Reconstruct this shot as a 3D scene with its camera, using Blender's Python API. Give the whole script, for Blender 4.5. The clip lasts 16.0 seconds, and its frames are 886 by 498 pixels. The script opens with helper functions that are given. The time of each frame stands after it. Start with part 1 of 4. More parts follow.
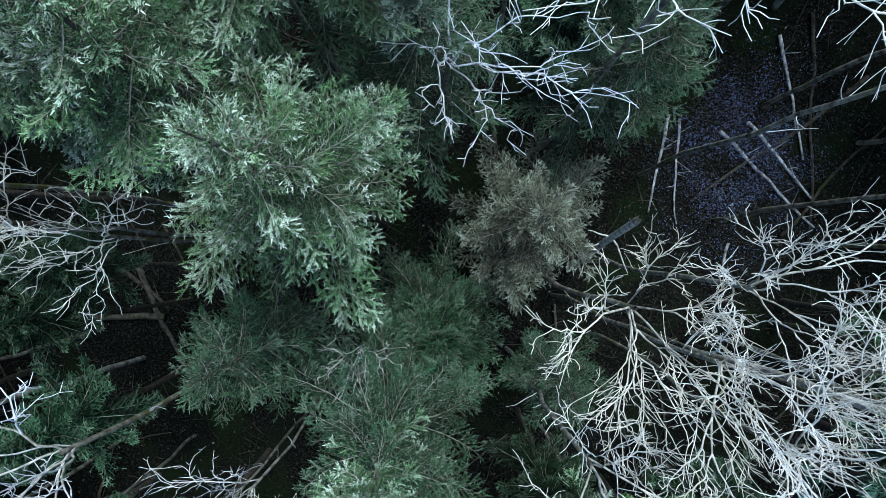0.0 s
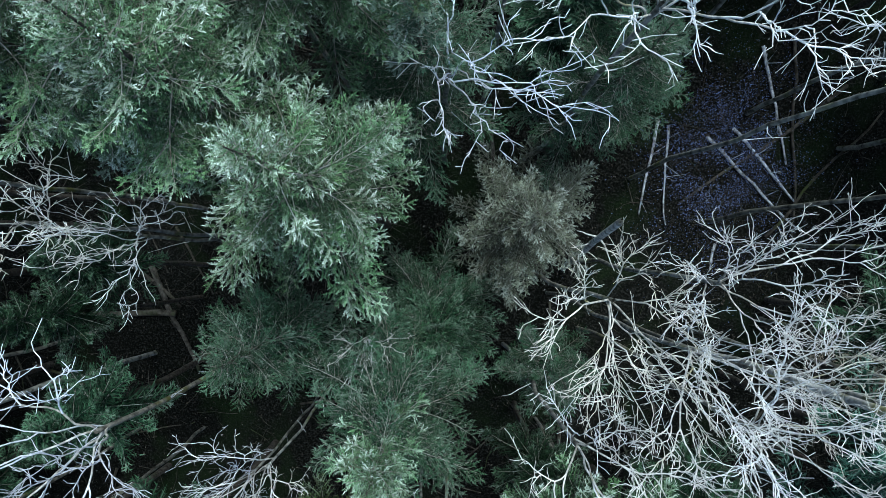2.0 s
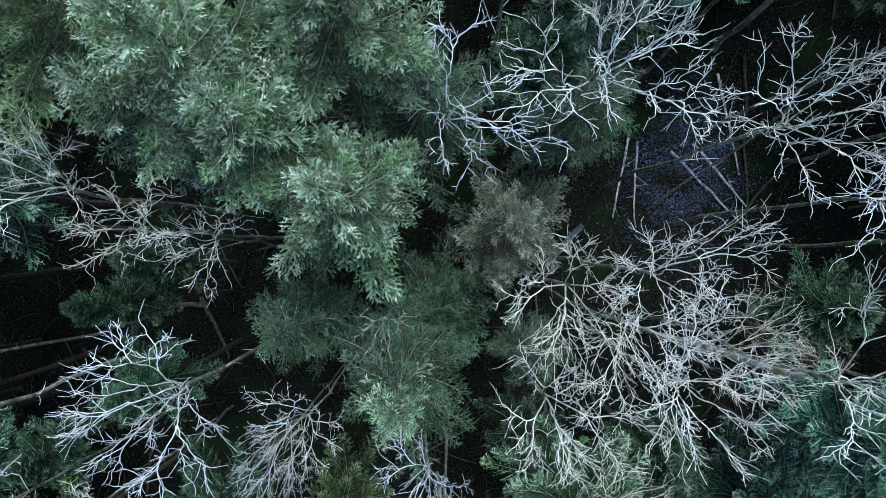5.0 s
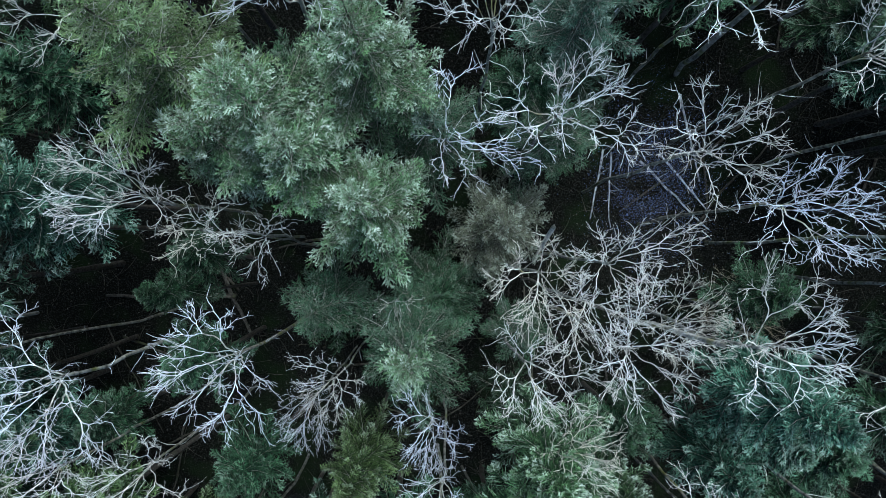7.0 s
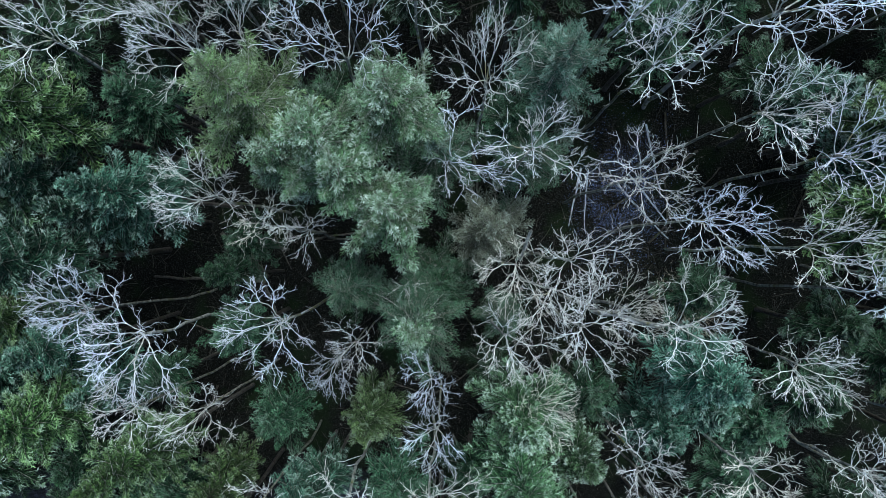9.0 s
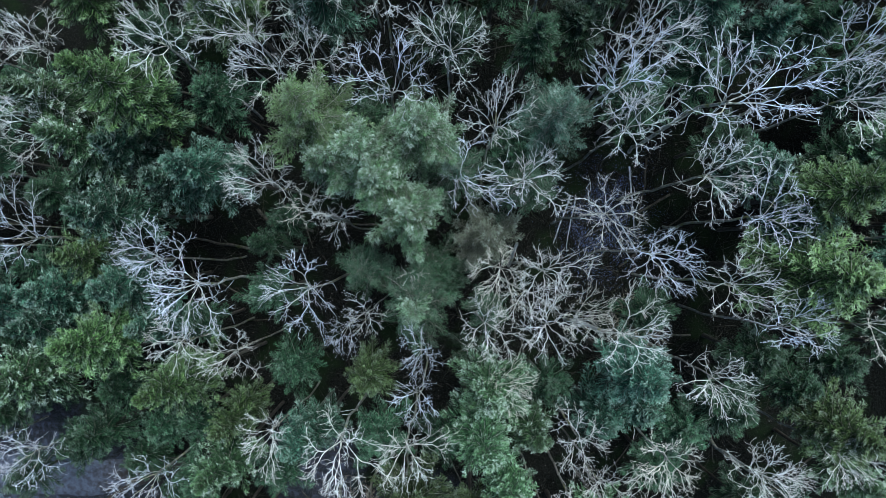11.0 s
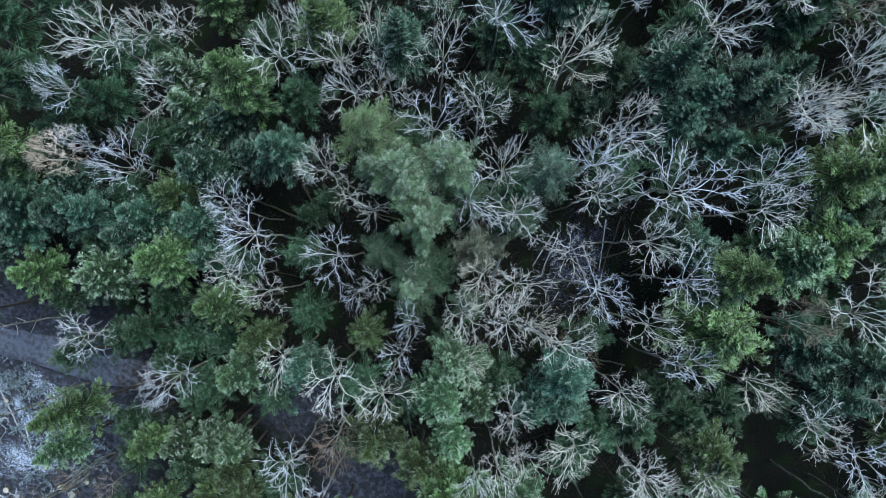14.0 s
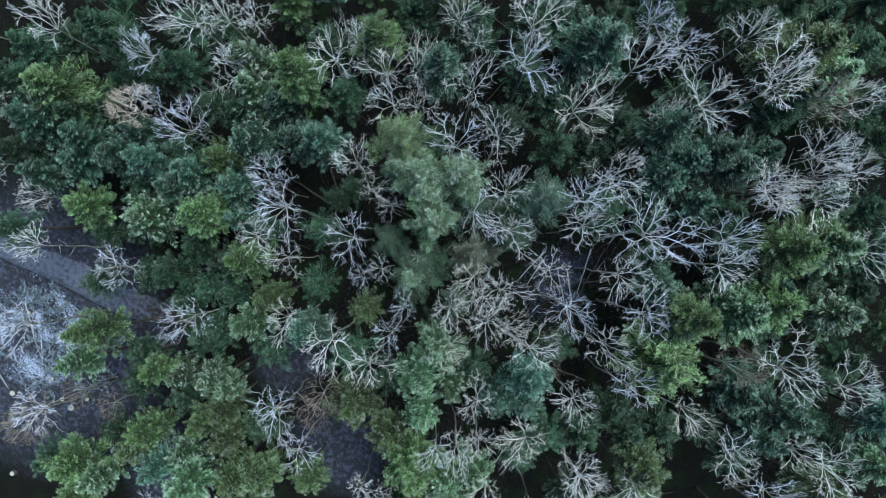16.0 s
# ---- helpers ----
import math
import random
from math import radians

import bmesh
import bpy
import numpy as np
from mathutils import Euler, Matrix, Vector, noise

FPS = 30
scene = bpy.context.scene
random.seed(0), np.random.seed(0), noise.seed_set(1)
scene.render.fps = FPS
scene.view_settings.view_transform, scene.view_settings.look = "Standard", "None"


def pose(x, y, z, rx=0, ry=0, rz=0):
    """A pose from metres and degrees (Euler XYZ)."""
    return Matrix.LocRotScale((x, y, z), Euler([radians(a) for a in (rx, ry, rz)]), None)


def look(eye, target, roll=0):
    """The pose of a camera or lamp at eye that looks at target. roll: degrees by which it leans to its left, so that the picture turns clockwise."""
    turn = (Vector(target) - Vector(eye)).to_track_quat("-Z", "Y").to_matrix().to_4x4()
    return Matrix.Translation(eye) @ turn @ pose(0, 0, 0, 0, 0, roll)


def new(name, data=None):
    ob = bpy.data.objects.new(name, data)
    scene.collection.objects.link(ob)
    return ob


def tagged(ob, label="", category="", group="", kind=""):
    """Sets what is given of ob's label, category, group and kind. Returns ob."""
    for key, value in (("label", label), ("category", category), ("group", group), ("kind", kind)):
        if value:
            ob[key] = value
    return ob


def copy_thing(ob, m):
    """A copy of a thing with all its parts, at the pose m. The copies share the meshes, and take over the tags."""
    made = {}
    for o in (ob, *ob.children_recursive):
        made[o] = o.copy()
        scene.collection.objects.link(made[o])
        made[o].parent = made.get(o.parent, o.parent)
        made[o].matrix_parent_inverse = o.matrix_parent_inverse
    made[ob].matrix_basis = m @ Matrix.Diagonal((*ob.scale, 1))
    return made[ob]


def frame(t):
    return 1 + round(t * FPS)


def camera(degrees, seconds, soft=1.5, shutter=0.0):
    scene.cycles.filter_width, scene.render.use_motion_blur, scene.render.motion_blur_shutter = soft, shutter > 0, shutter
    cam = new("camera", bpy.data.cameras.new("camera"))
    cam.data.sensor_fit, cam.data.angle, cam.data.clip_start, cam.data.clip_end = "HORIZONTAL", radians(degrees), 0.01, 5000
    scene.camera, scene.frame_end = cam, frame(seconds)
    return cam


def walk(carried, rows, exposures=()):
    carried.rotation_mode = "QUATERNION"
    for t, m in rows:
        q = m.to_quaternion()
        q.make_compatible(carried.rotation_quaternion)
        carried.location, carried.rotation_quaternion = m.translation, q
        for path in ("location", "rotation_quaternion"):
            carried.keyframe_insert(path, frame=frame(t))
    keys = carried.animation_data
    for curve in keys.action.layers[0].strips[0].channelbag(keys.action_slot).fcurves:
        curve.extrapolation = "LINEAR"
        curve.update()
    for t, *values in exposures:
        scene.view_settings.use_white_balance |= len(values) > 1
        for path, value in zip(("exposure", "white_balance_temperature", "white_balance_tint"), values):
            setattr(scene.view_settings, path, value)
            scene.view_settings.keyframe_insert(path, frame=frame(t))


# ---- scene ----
cam = camera(72.0, 16.0, soft=0.5)
METRES, EYE, TILT, LEAN, TURN = 34.0, 21.6, -90.0, 0.0, 0.0
ROWS = [
    (0.0, 0.0, 0.0, 0.0, 0.0, 0.0, -0.0),
    (0.5, 0.0001, -0.0067, -0.0006, -0.0, 0.01, -0.03),
    (1.0, 0.0002, -0.0136, -0.001, 0.01, 0.05, -0.05),
    (1.5, 0.0003, -0.0211, -0.0012, 0.02, 0.09, -0.08),
    (2.0, 0.0005, -0.0292, -0.0012, 0.02, 0.09, -0.1),
    (2.5, 0.0008, -0.0395, -0.0016, 0.08, 0.15, -0.1),
    (3.0, 0.0005, -0.0536, -0.0017, 0.05, 0.18, -0.1),
    (3.5, 0.0004, -0.0688, -0.002, 0.04, 0.21, -0.1),
    (4.0, 0.0005, -0.0865, -0.0022, 0.03, 0.2, -0.09),
    (6.5, -0.0005, -0.204, -0.0045, -0.1, 0.04, 0.04),
    (7.0, -0.0015, -0.2356, -0.0058, -0.17, 0.07, 0.06),
    (7.5, -0.0022, -0.2722, -0.0075, -0.21, 0.12, 0.1),
    (8.0, -0.0029, -0.3086, -0.0089, -0.24, 0.16, 0.1),
    (8.5, -0.0036, -0.35, -0.0106, -0.24, 0.21, -0.21),
    (9.0, -0.0039, -0.3915, -0.0126, -0.25, 0.25, -1.99),
    (11.5, -0.0079, -0.6077, -0.0145, -0.29, 0.21, -11.78),
    (12.0, -0.0084, -0.6522, -0.0147, -0.3, 0.26, -13.96),
    (12.5, -0.0089, -0.6939, -0.015, -0.32, 0.29, -16.02),
    (13.0, -0.0095, -0.7388, -0.0157, -0.35, 0.34, -18.23),
    (13.5, -0.01, -0.7809, -0.0167, -0.38, 0.4, -20.37),
    (14.0, -0.0106, -0.8259, -0.0178, -0.41, 0.44, -22.87),
    (14.5, -0.0112, -0.8682, -0.0189, -0.45, 0.48, -25.4),
    (15.0, -0.0122, -0.912, -0.0196, -0.48, 0.49, -28.02),
    (15.5, -0.0128, -0.9557, -0.0206, -0.53, 0.52, -30.65),
    (16.0, -0.0135, -0.9995, -0.0218, -0.57, 0.55, -33.28),
]
walk(cam, [(t, pose(0, 0, EYE, TILT, LEAN, TURN) @ pose(METRES * x, METRES * y, METRES * z, 90 + pitch, roll, yaw)) for t, x, y, z, yaw, pitch, roll in ROWS],
     exposures=[(0.0, 0.9, 5750, -4), (16.0, 0.9, 5750, -4)])

# ---- light: an even, cold winter sky with a veiled sun ----
world = bpy.data.worlds.new("winter_sky")
scene.world = world
world.use_nodes = True
wn = world.node_tree.nodes
sky = wn.new("ShaderNodeTexSky")
sky.sky_type = "NISHITA"
sky.sun_disc = False
sky.sun_elevation, sky.sun_rotation = radians(66), radians(20)
sky.dust_density = 3.0
world.node_tree.links.new(sky.outputs[0], wn["Background"].inputs[0])
wn["Background"].inputs[1].default_value = 0.1
sun = new("sun", bpy.data.lights.new("sun", "SUN"))
sun.data.energy, sun.data.angle, sun.data.color = 2.6, radians(28), (1.0, 0.97, 0.92)
sun.matrix_world = look((0, 0, 80), (-math.sin(radians(20)) * 45, -math.cos(radians(20)) * 45, 80 - 101))

# ---- materials ----


def material(name, rough=0.8, spec=0.1):
    m = bpy.data.materials.new(name)
    m.use_nodes = True
    p = m.node_tree.nodes["Principled BSDF"]
    p.inputs["Roughness"].default_value = rough
    p.inputs["Specular IOR Level"].default_value = spec
    return m, m.node_tree.nodes, m.node_tree.links, p


def ramp(n, l, src, stops):
    r = n.new("ShaderNodeValToRGB")
    e = r.color_ramp.elements
    while len(e) < len(stops):
        e.new(0.5)
    for k, (pos, col) in zip(e, stops):
        k.position, k.color = pos, (*col, 1) if len(col) == 3 else col
    l.new(src, r.inputs[0])
    return r.outputs[0]


def noise_tex(n, l, scale, detail=4.0, vec=None):
    t = n.new("ShaderNodeTexNoise")
    t.inputs["Scale"].default_value, t.inputs["Detail"].default_value = scale, detail
    if vec is not None:
        l.new(vec, t.inputs["Vector"])
    return t.outputs["Fac"]


def mix(n, l, fac, a, b, kind="MIX"):
    m = n.new("ShaderNodeMix")
    m.data_type, m.blend_type = "RGBA", kind
    for sock, v in ((m.inputs[0], fac), (m.inputs[6], a), (m.inputs[7], b)):
        if isinstance(v, (int, float)):
            sock.default_value = v
        elif isinstance(v, tuple):
            sock.default_value = (*v, 1)
        else:
            l.new(v, sock)
    return m.outputs[2]


def calc(n, l, op, a, b=0.0, clamp=False):
    m = n.new("ShaderNodeMath")
    m.operation, m.use_clamp = op, clamp
    for sock, v in zip(m.inputs, (a, b)):
        if isinstance(v, (int, float)):
            sock.default_value = v
        else:
            l.new(v, sock)
    return m.outputs[0]


def bump(n, l, p, height, strength, distance):
    b = n.new("ShaderNodeBump")
    b.inputs["Strength"].default_value, b.inputs["Distance"].default_value = strength, distance
    l.new(height, b.inputs["Height"])
    l.new(b.outputs[0], p.inputs["Normal"])


def needle_material(name, old_shaded, young, frost):
    """Needles: darker old growth that also paints the crown's self-shading, paler shoot tips, a breath of frost on what
    faces up.
    """
    m, n, l, p = material(name, 0.55)
    att = n.new("ShaderNodeAttribute")
    att.attribute_name = "tip"
    geo, info = n.new("ShaderNodeNewGeometry"), n.new("ShaderNodeObjectInfo")
    body = mix(n, l, ramp(n, l, att.outputs["Fac"], [(0.3, (0, 0, 0)), (1.0, (1, 1, 1))]), old_shaded, young)
    isl = calc(n, l, "MULTIPLY_ADD", geo.outputs["Random Per Island"], 1.0)
    isl.node.inputs[2].default_value = 0.45
    att2 = n.new("ShaderNodeAttribute")
    att2.attribute_name = "tone"
    tree = calc(n, l, "MULTIPLY_ADD", info.outputs["Random"], 0.95)
    tree.node.inputs[2].default_value = 0.57
    tree = calc(n, l, "MULTIPLY", tree, att2.outputs["Fac"])
    hsv = n.new("ShaderNodeHueSaturation")
    l.new(body, hsv.inputs["Color"])
    l.new(calc(n, l, "MULTIPLY", isl, tree), hsv.inputs["Value"])
    hue = calc(n, l, "MULTIPLY_ADD", info.outputs["Random"], 0.03)
    hue.node.inputs[2].default_value = 0.485
    l.new(hue, hsv.inputs["Hue"])
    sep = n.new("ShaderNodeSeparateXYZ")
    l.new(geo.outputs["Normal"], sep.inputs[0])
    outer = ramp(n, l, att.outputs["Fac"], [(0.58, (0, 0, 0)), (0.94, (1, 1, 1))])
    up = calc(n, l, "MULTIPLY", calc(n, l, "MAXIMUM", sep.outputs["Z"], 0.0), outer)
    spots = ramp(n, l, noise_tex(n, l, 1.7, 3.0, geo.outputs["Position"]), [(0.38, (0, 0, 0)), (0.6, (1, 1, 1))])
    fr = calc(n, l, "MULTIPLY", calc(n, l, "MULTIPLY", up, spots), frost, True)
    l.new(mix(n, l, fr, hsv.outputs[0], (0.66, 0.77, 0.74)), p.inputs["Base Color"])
    return m


NEEDLES = {
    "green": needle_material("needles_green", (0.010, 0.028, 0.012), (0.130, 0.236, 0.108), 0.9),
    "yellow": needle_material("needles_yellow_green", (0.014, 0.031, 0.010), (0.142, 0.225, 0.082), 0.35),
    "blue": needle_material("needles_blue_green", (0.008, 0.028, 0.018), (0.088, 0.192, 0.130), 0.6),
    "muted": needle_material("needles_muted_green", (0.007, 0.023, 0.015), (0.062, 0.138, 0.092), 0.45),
    # darker copy of the green, with deep shade under the canopy in its colour
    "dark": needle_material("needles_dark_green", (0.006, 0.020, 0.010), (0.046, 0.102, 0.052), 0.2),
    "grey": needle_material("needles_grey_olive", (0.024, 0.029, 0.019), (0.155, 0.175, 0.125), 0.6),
}


def bark_material(name, base, pale, moss, moss_from, scale=9.0):
    m, n, l, p = material(name, 0.85)
    geo, info = n.new("ShaderNodeNewGeometry"), n.new("ShaderNodeObjectInfo")
    pos = geo.outputs["Position"]
    grain = noise_tex(n, l, scale, 6.0, pos)
    col = mix(n, l, ramp(n, l, grain, [(0.35, (0, 0, 0)), (0.62, (1, 1, 1))]), base, pale)
    big = noise_tex(n, l, 1.3, 3.0, pos)
    col = mix(n, l, ramp(n, l, big, [(moss_from, (0, 0, 0)), (moss_from + 0.16, (0.85, 0.85, 0.85))]), col, moss)
    hsv = n.new("ShaderNodeHueSaturation")
    l.new(col, hsv.inputs["Color"])
    v = calc(n, l, "MULTIPLY_ADD", info.outputs["Random"], 0.4)
    v.node.inputs[2].default_value = 0.8
    l.new(v, hsv.inputs["Value"])
    cool = mix(n, l, ramp(n, l, info.outputs["Random"], [(0.3, (0, 0, 0)), (0.9, (1, 1, 1))]), (1.0, 0.98, 0.95), (0.95, 0.97, 1.0))
    l.new(mix(n, l, 1.0, hsv.outputs[0], cool, "MULTIPLY"), p.inputs["Base Color"])
    bump(n, l, p, noise_tex(n, l, scale * 4, 5.0, pos), 0.5, 0.02)
    return m


BARK = bark_material("bark_alder", (0.19, 0.185, 0.175), (0.60, 0.60, 0.585), (0.27, 0.26, 0.085), 0.56, 7.0)
TWIG = bark_material("frosted_twigs", (0.58, 0.585, 0.595), (0.86, 0.87, 0.89), (0.46, 0.44, 0.31), 0.62, 5.0)
TWIG_RIMED = bark_material("rimed_bluish_twigs", (0.54, 0.58, 0.70), (0.79, 0.83, 0.95), (0.54, 0.57, 0.63), 0.64, 5.0)
TWIG_MOSSY = bark_material("mossy_pale_twigs", (0.56, 0.55, 0.51), (0.83, 0.825, 0.79), (0.43, 0.41, 0.24), 0.63, 5.0)
TRUNK_BARK = bark_material("bark_alder_stem", (0.05, 0.05, 0.045), (0.27, 0.27, 0.25), (0.11, 0.12, 0.03), 0.54, 5.0)
TWIG_BROWN = bark_material("brown_twigs", (0.16, 0.12, 0.10), (0.30, 0.25, 0.21), (0.25, 0.2, 0.17), 0.62, 5.0)
TWIG_TAN = bark_material("tan_dry_twigs", (0.62, 0.51, 0.44), (0.88, 0.76, 0.68), (0.66, 0.56, 0.49), 0.62, 5.0)
TWIG_BRUSH = bark_material("brushwood_twigs", (0.21, 0.18, 0.14), (0.38, 0.335, 0.27), (0.27, 0.25, 0.19), 0.62, 5.0)
BARK_SPRUCE = bark_material("bark_spruce", (0.025, 0.021, 0.018), (0.08, 0.073, 0.066), (0.035, 0.042, 0.02), 0.6)
STEM = bark_material("spruce_twig_bark", (0.07, 0.06, 0.048), (0.26, 0.265, 0.25), (0.12, 0.12, 0.09), 0.6, 7.0)
DEADWOOD = bark_material("dead_wood", (0.02, 0.018, 0.015), (0.075, 0.07, 0.062), (0.04, 0.055, 0.018), 0.55, 6.0)

# ---- mesh helpers ----


def mesh_of(name, verts, tris, mats, mat_index=None, tip=None, tone=None, smooth=False):
    """A mesh from arrays of points and triangles."""
    me = bpy.data.meshes.new(name)
    verts, tris = np.asarray(verts, np.float32), np.asarray(tris, np.int32)
    me.vertices.add(len(verts))
    me.vertices.foreach_set("co", verts.ravel())
    me.loops.add(tris.size)
    me.loops.foreach_set("vertex_index", tris.ravel())
    me.polygons.add(len(tris))
    me.polygons.foreach_set("loop_start", np.arange(0, tris.size, 3, dtype=np.int32))
    for m in mats:
        me.materials.append(m)
    if mat_index is not None:
        me.polygons.foreach_set("material_index", np.asarray(mat_index, np.int32))
    if smooth:
        me.polygons.foreach_set("use_smooth", np.ones(len(tris), bool))
    if tip is not None:
        me.attributes.new("tip", "FLOAT", "POINT").data.foreach_set("value", np.asarray(tip, np.float32))
    if tone is not None:
        me.attributes.new("tone", "FLOAT", "POINT").data.foreach_set("value", np.asarray(tone, np.float32))
    me.update(calc_edges=True)
    me.validate()
    return me


def part(name, me, parent, label=""):
    ob = new(name, me)
    ob.parent = parent
    return tagged(ob, label)


def unit(v):
    return v / np.maximum(np.linalg.norm(v, axis=-1, keepdims=True), 1e-9)


def tubes(lines):
    """Tapered tubes round polylines. lines: (points, radii, sides, material). Returns points, triangles and material indices."""
    vs, ts, ms, base = [], [], [], 0
    for pts, rad, sides, mi in lines:
        pts, rad = np.asarray(pts, float), np.asarray(rad, float)
        k = len(pts)
        tan = unit(np.gradient(pts, axis=0))
        ref = np.where(np.abs(tan[:, 2:3]) > 0.9, np.array([[1.0, 0, 0]]), np.array([[0, 0, 1.0]]))
        a = unit(np.cross(tan, ref))
        b = np.cross(tan, a)
        ang = np.arange(sides) * 2 * math.pi / sides
        ring = pts[:, None] + rad[:, None, None] * (np.cos(ang)[None, :, None] * a[:, None] + np.sin(ang)[None, :, None] * b[:, None])
        vs.append(ring.reshape(-1, 3))
        i, j = np.meshgrid(np.arange(k - 1), np.arange(sides), indexing="ij")
        p, q = base + i * sides + j, base + i * sides + (j + 1) % sides
        quad = np.stack([p, q, q + sides, p, q + sides, p + sides], -1).reshape(-1, 3)
        ts.append(quad)
        ms.append(np.full(len(ts[-1]), mi))
        base += k * sides
    return np.concatenate(vs), np.concatenate(ts), np.concatenate(ms)


def fingers(base, way, length, width, rng):
    """Stout three-sided leaves along way. Returns points, triangles and how near each point is to the tip."""
    k = len(base)
    way = unit(way)
    a = unit(np.cross(way, rng.normal(size=(k, 3))))
    b = np.cross(way, a)
    L, W = length[:, None], width[:, None]
    c, d = -0.5 * a + 0.87 * b, -0.5 * a - 0.87 * b
    v = np.stack([base + a * W, base + c * W, base + d * W, base + way * L], 1)
    f = np.array([(0, 1, 3), (1, 2, 3), (2, 0, 3)])
    return v.reshape(-1, 3), (f[None] + (np.arange(k) * 4)[:, None, None]).reshape(-1, 3), np.tile([0.5, 0.5, 0.5, 1.0], k)


def blades(base, way, length, width, age_light, rng, tilt=0.7):
    """Flat needles that point along way and lie roughly level. Returns points, triangles and tips."""
    k = len(base)
    way = unit(way)
    up = np.array([0, 0, 1.0]) + rng.normal(size=(k, 3)) * tilt
    side = unit(np.cross(way, up)) * (0.5 * width)[:, None]
    v = np.stack([base - side, base + side, base + way * length[:, None]], 1)
    tip = age_light[:, None] * np.array([0.72, 0.72, 1.0])
    return v.reshape(-1, 3), np.arange(3 * k).reshape(-1, 3), tip.ravel()


# ---- ground ----


def gz(x, y):
    """The hillside: it falls towards the clearing and levels out far away."""
    return 0.06 * 90 * np.tanh(np.asarray(x) / 90) + 0.24 * 90 * np.tanh(np.asarray(y) / 90)


def build_ground():
    a = np.concatenate([-np.geomspace(1800, 62, 14), np.linspace(-60, 60, 161), np.geomspace(62, 1800, 14)])
    gx, gy = np.meshgrid(a, a, indexing="ij")
    z = gz(gx, gy)
    rough = np.array([noise.fractal(Vector((x * 0.35, y * 0.35, 0)), 1.0, 2.0, 4) for x, y in zip(gx.ravel(), gy.ravel())]).reshape(gx.shape)
    z = z + 0.22 * rough * (np.abs(gx) < 61) * (np.abs(gy) < 61)
    k = len(a)
    i, j = np.meshgrid(np.arange(k - 1), np.arange(k - 1), indexing="ij")
    p = (i * k + j).ravel()
    tris = np.concatenate([np.stack([p, p + k, p + k + 1], 1), np.stack([p, p + k + 1, p + 1], 1)])
    m, n, l, pb = material("forest_floor", 0.95, 0.0)
    geo = n.new("ShaderNodeNewGeometry")
    pos = geo.outputs["Position"]
    fine = noise_tex(n, l, 14.0, 8.0, pos)
    # litter kept near black: shade under the trees is partly in this colour
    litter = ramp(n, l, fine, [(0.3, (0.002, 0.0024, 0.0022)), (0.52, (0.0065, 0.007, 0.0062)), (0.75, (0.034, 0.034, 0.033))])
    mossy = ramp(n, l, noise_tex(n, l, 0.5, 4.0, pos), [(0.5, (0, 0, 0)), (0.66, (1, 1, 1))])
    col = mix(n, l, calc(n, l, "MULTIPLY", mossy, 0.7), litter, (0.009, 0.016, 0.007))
    # open ground with dead grass and thin snow: in the gap among the trees and in the clearing down the slope; its
    # paler colour also carries the stronger light there

    def near(spots):
        out = None
        for cx, cy, r0, r1 in spots:
            flat, d, span = n.new("ShaderNodeVectorMath"), n.new("ShaderNodeVectorMath"), n.new("ShaderNodeMapRange")
            flat.operation, d.operation = "MULTIPLY", "DISTANCE"
            flat.inputs[1].default_value, d.inputs[1].default_value = (1, 1, 0), (cx, cy, 0)
            l.new(pos, flat.inputs[0])
            l.new(flat.outputs[0], d.inputs[0])
            l.new(d.outputs["Value"], span.inputs[0])
            span.inputs[1].default_value, span.inputs[2].default_value = r1, r0
            out = span.outputs[0] if out is None else calc(n, l, "MAXIMUM", out, span.outputs[0])
        return out

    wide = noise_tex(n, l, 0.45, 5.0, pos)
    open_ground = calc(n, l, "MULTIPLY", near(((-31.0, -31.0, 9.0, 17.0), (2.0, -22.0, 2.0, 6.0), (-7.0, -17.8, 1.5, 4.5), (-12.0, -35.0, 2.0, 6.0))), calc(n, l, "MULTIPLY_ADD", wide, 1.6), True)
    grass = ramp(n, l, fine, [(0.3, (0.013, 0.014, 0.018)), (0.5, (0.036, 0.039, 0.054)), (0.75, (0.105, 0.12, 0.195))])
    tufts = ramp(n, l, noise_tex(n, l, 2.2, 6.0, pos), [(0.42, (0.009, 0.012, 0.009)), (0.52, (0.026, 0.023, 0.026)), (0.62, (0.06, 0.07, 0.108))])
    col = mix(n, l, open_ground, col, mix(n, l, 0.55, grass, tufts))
    snow = near(((9.7, 2.6, 1.0, 5.0), (-31.0, -31.5, 5.0, 14.0), (-12.0, -35.0, 0.5, 5.0)))
    speck = calc(n, l, "ADD", calc(n, l, "MULTIPLY", noise_tex(n, l, 8.0, 10.0, pos), 0.62), calc(n, l, "MULTIPLY", wide, 0.5))
    cover = ramp(n, l, calc(n, l, "MULTIPLY", snow, speck), [(0.585, (0, 0, 0)), (0.66, (0.9, 0.9, 0.9))])
    # snow tinted blue: the sky's light is put into its colour
    col = mix(n, l, cover, col, (0.42, 0.5, 0.68))
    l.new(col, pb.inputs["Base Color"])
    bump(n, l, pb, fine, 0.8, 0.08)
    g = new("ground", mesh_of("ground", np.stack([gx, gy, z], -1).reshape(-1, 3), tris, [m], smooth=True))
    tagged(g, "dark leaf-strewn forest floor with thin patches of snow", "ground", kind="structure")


build_ground()


# ---- conifers ----
BOUGH_LENGTHS = (0.35, 0.7, 1.15, 1.6, 2.1)


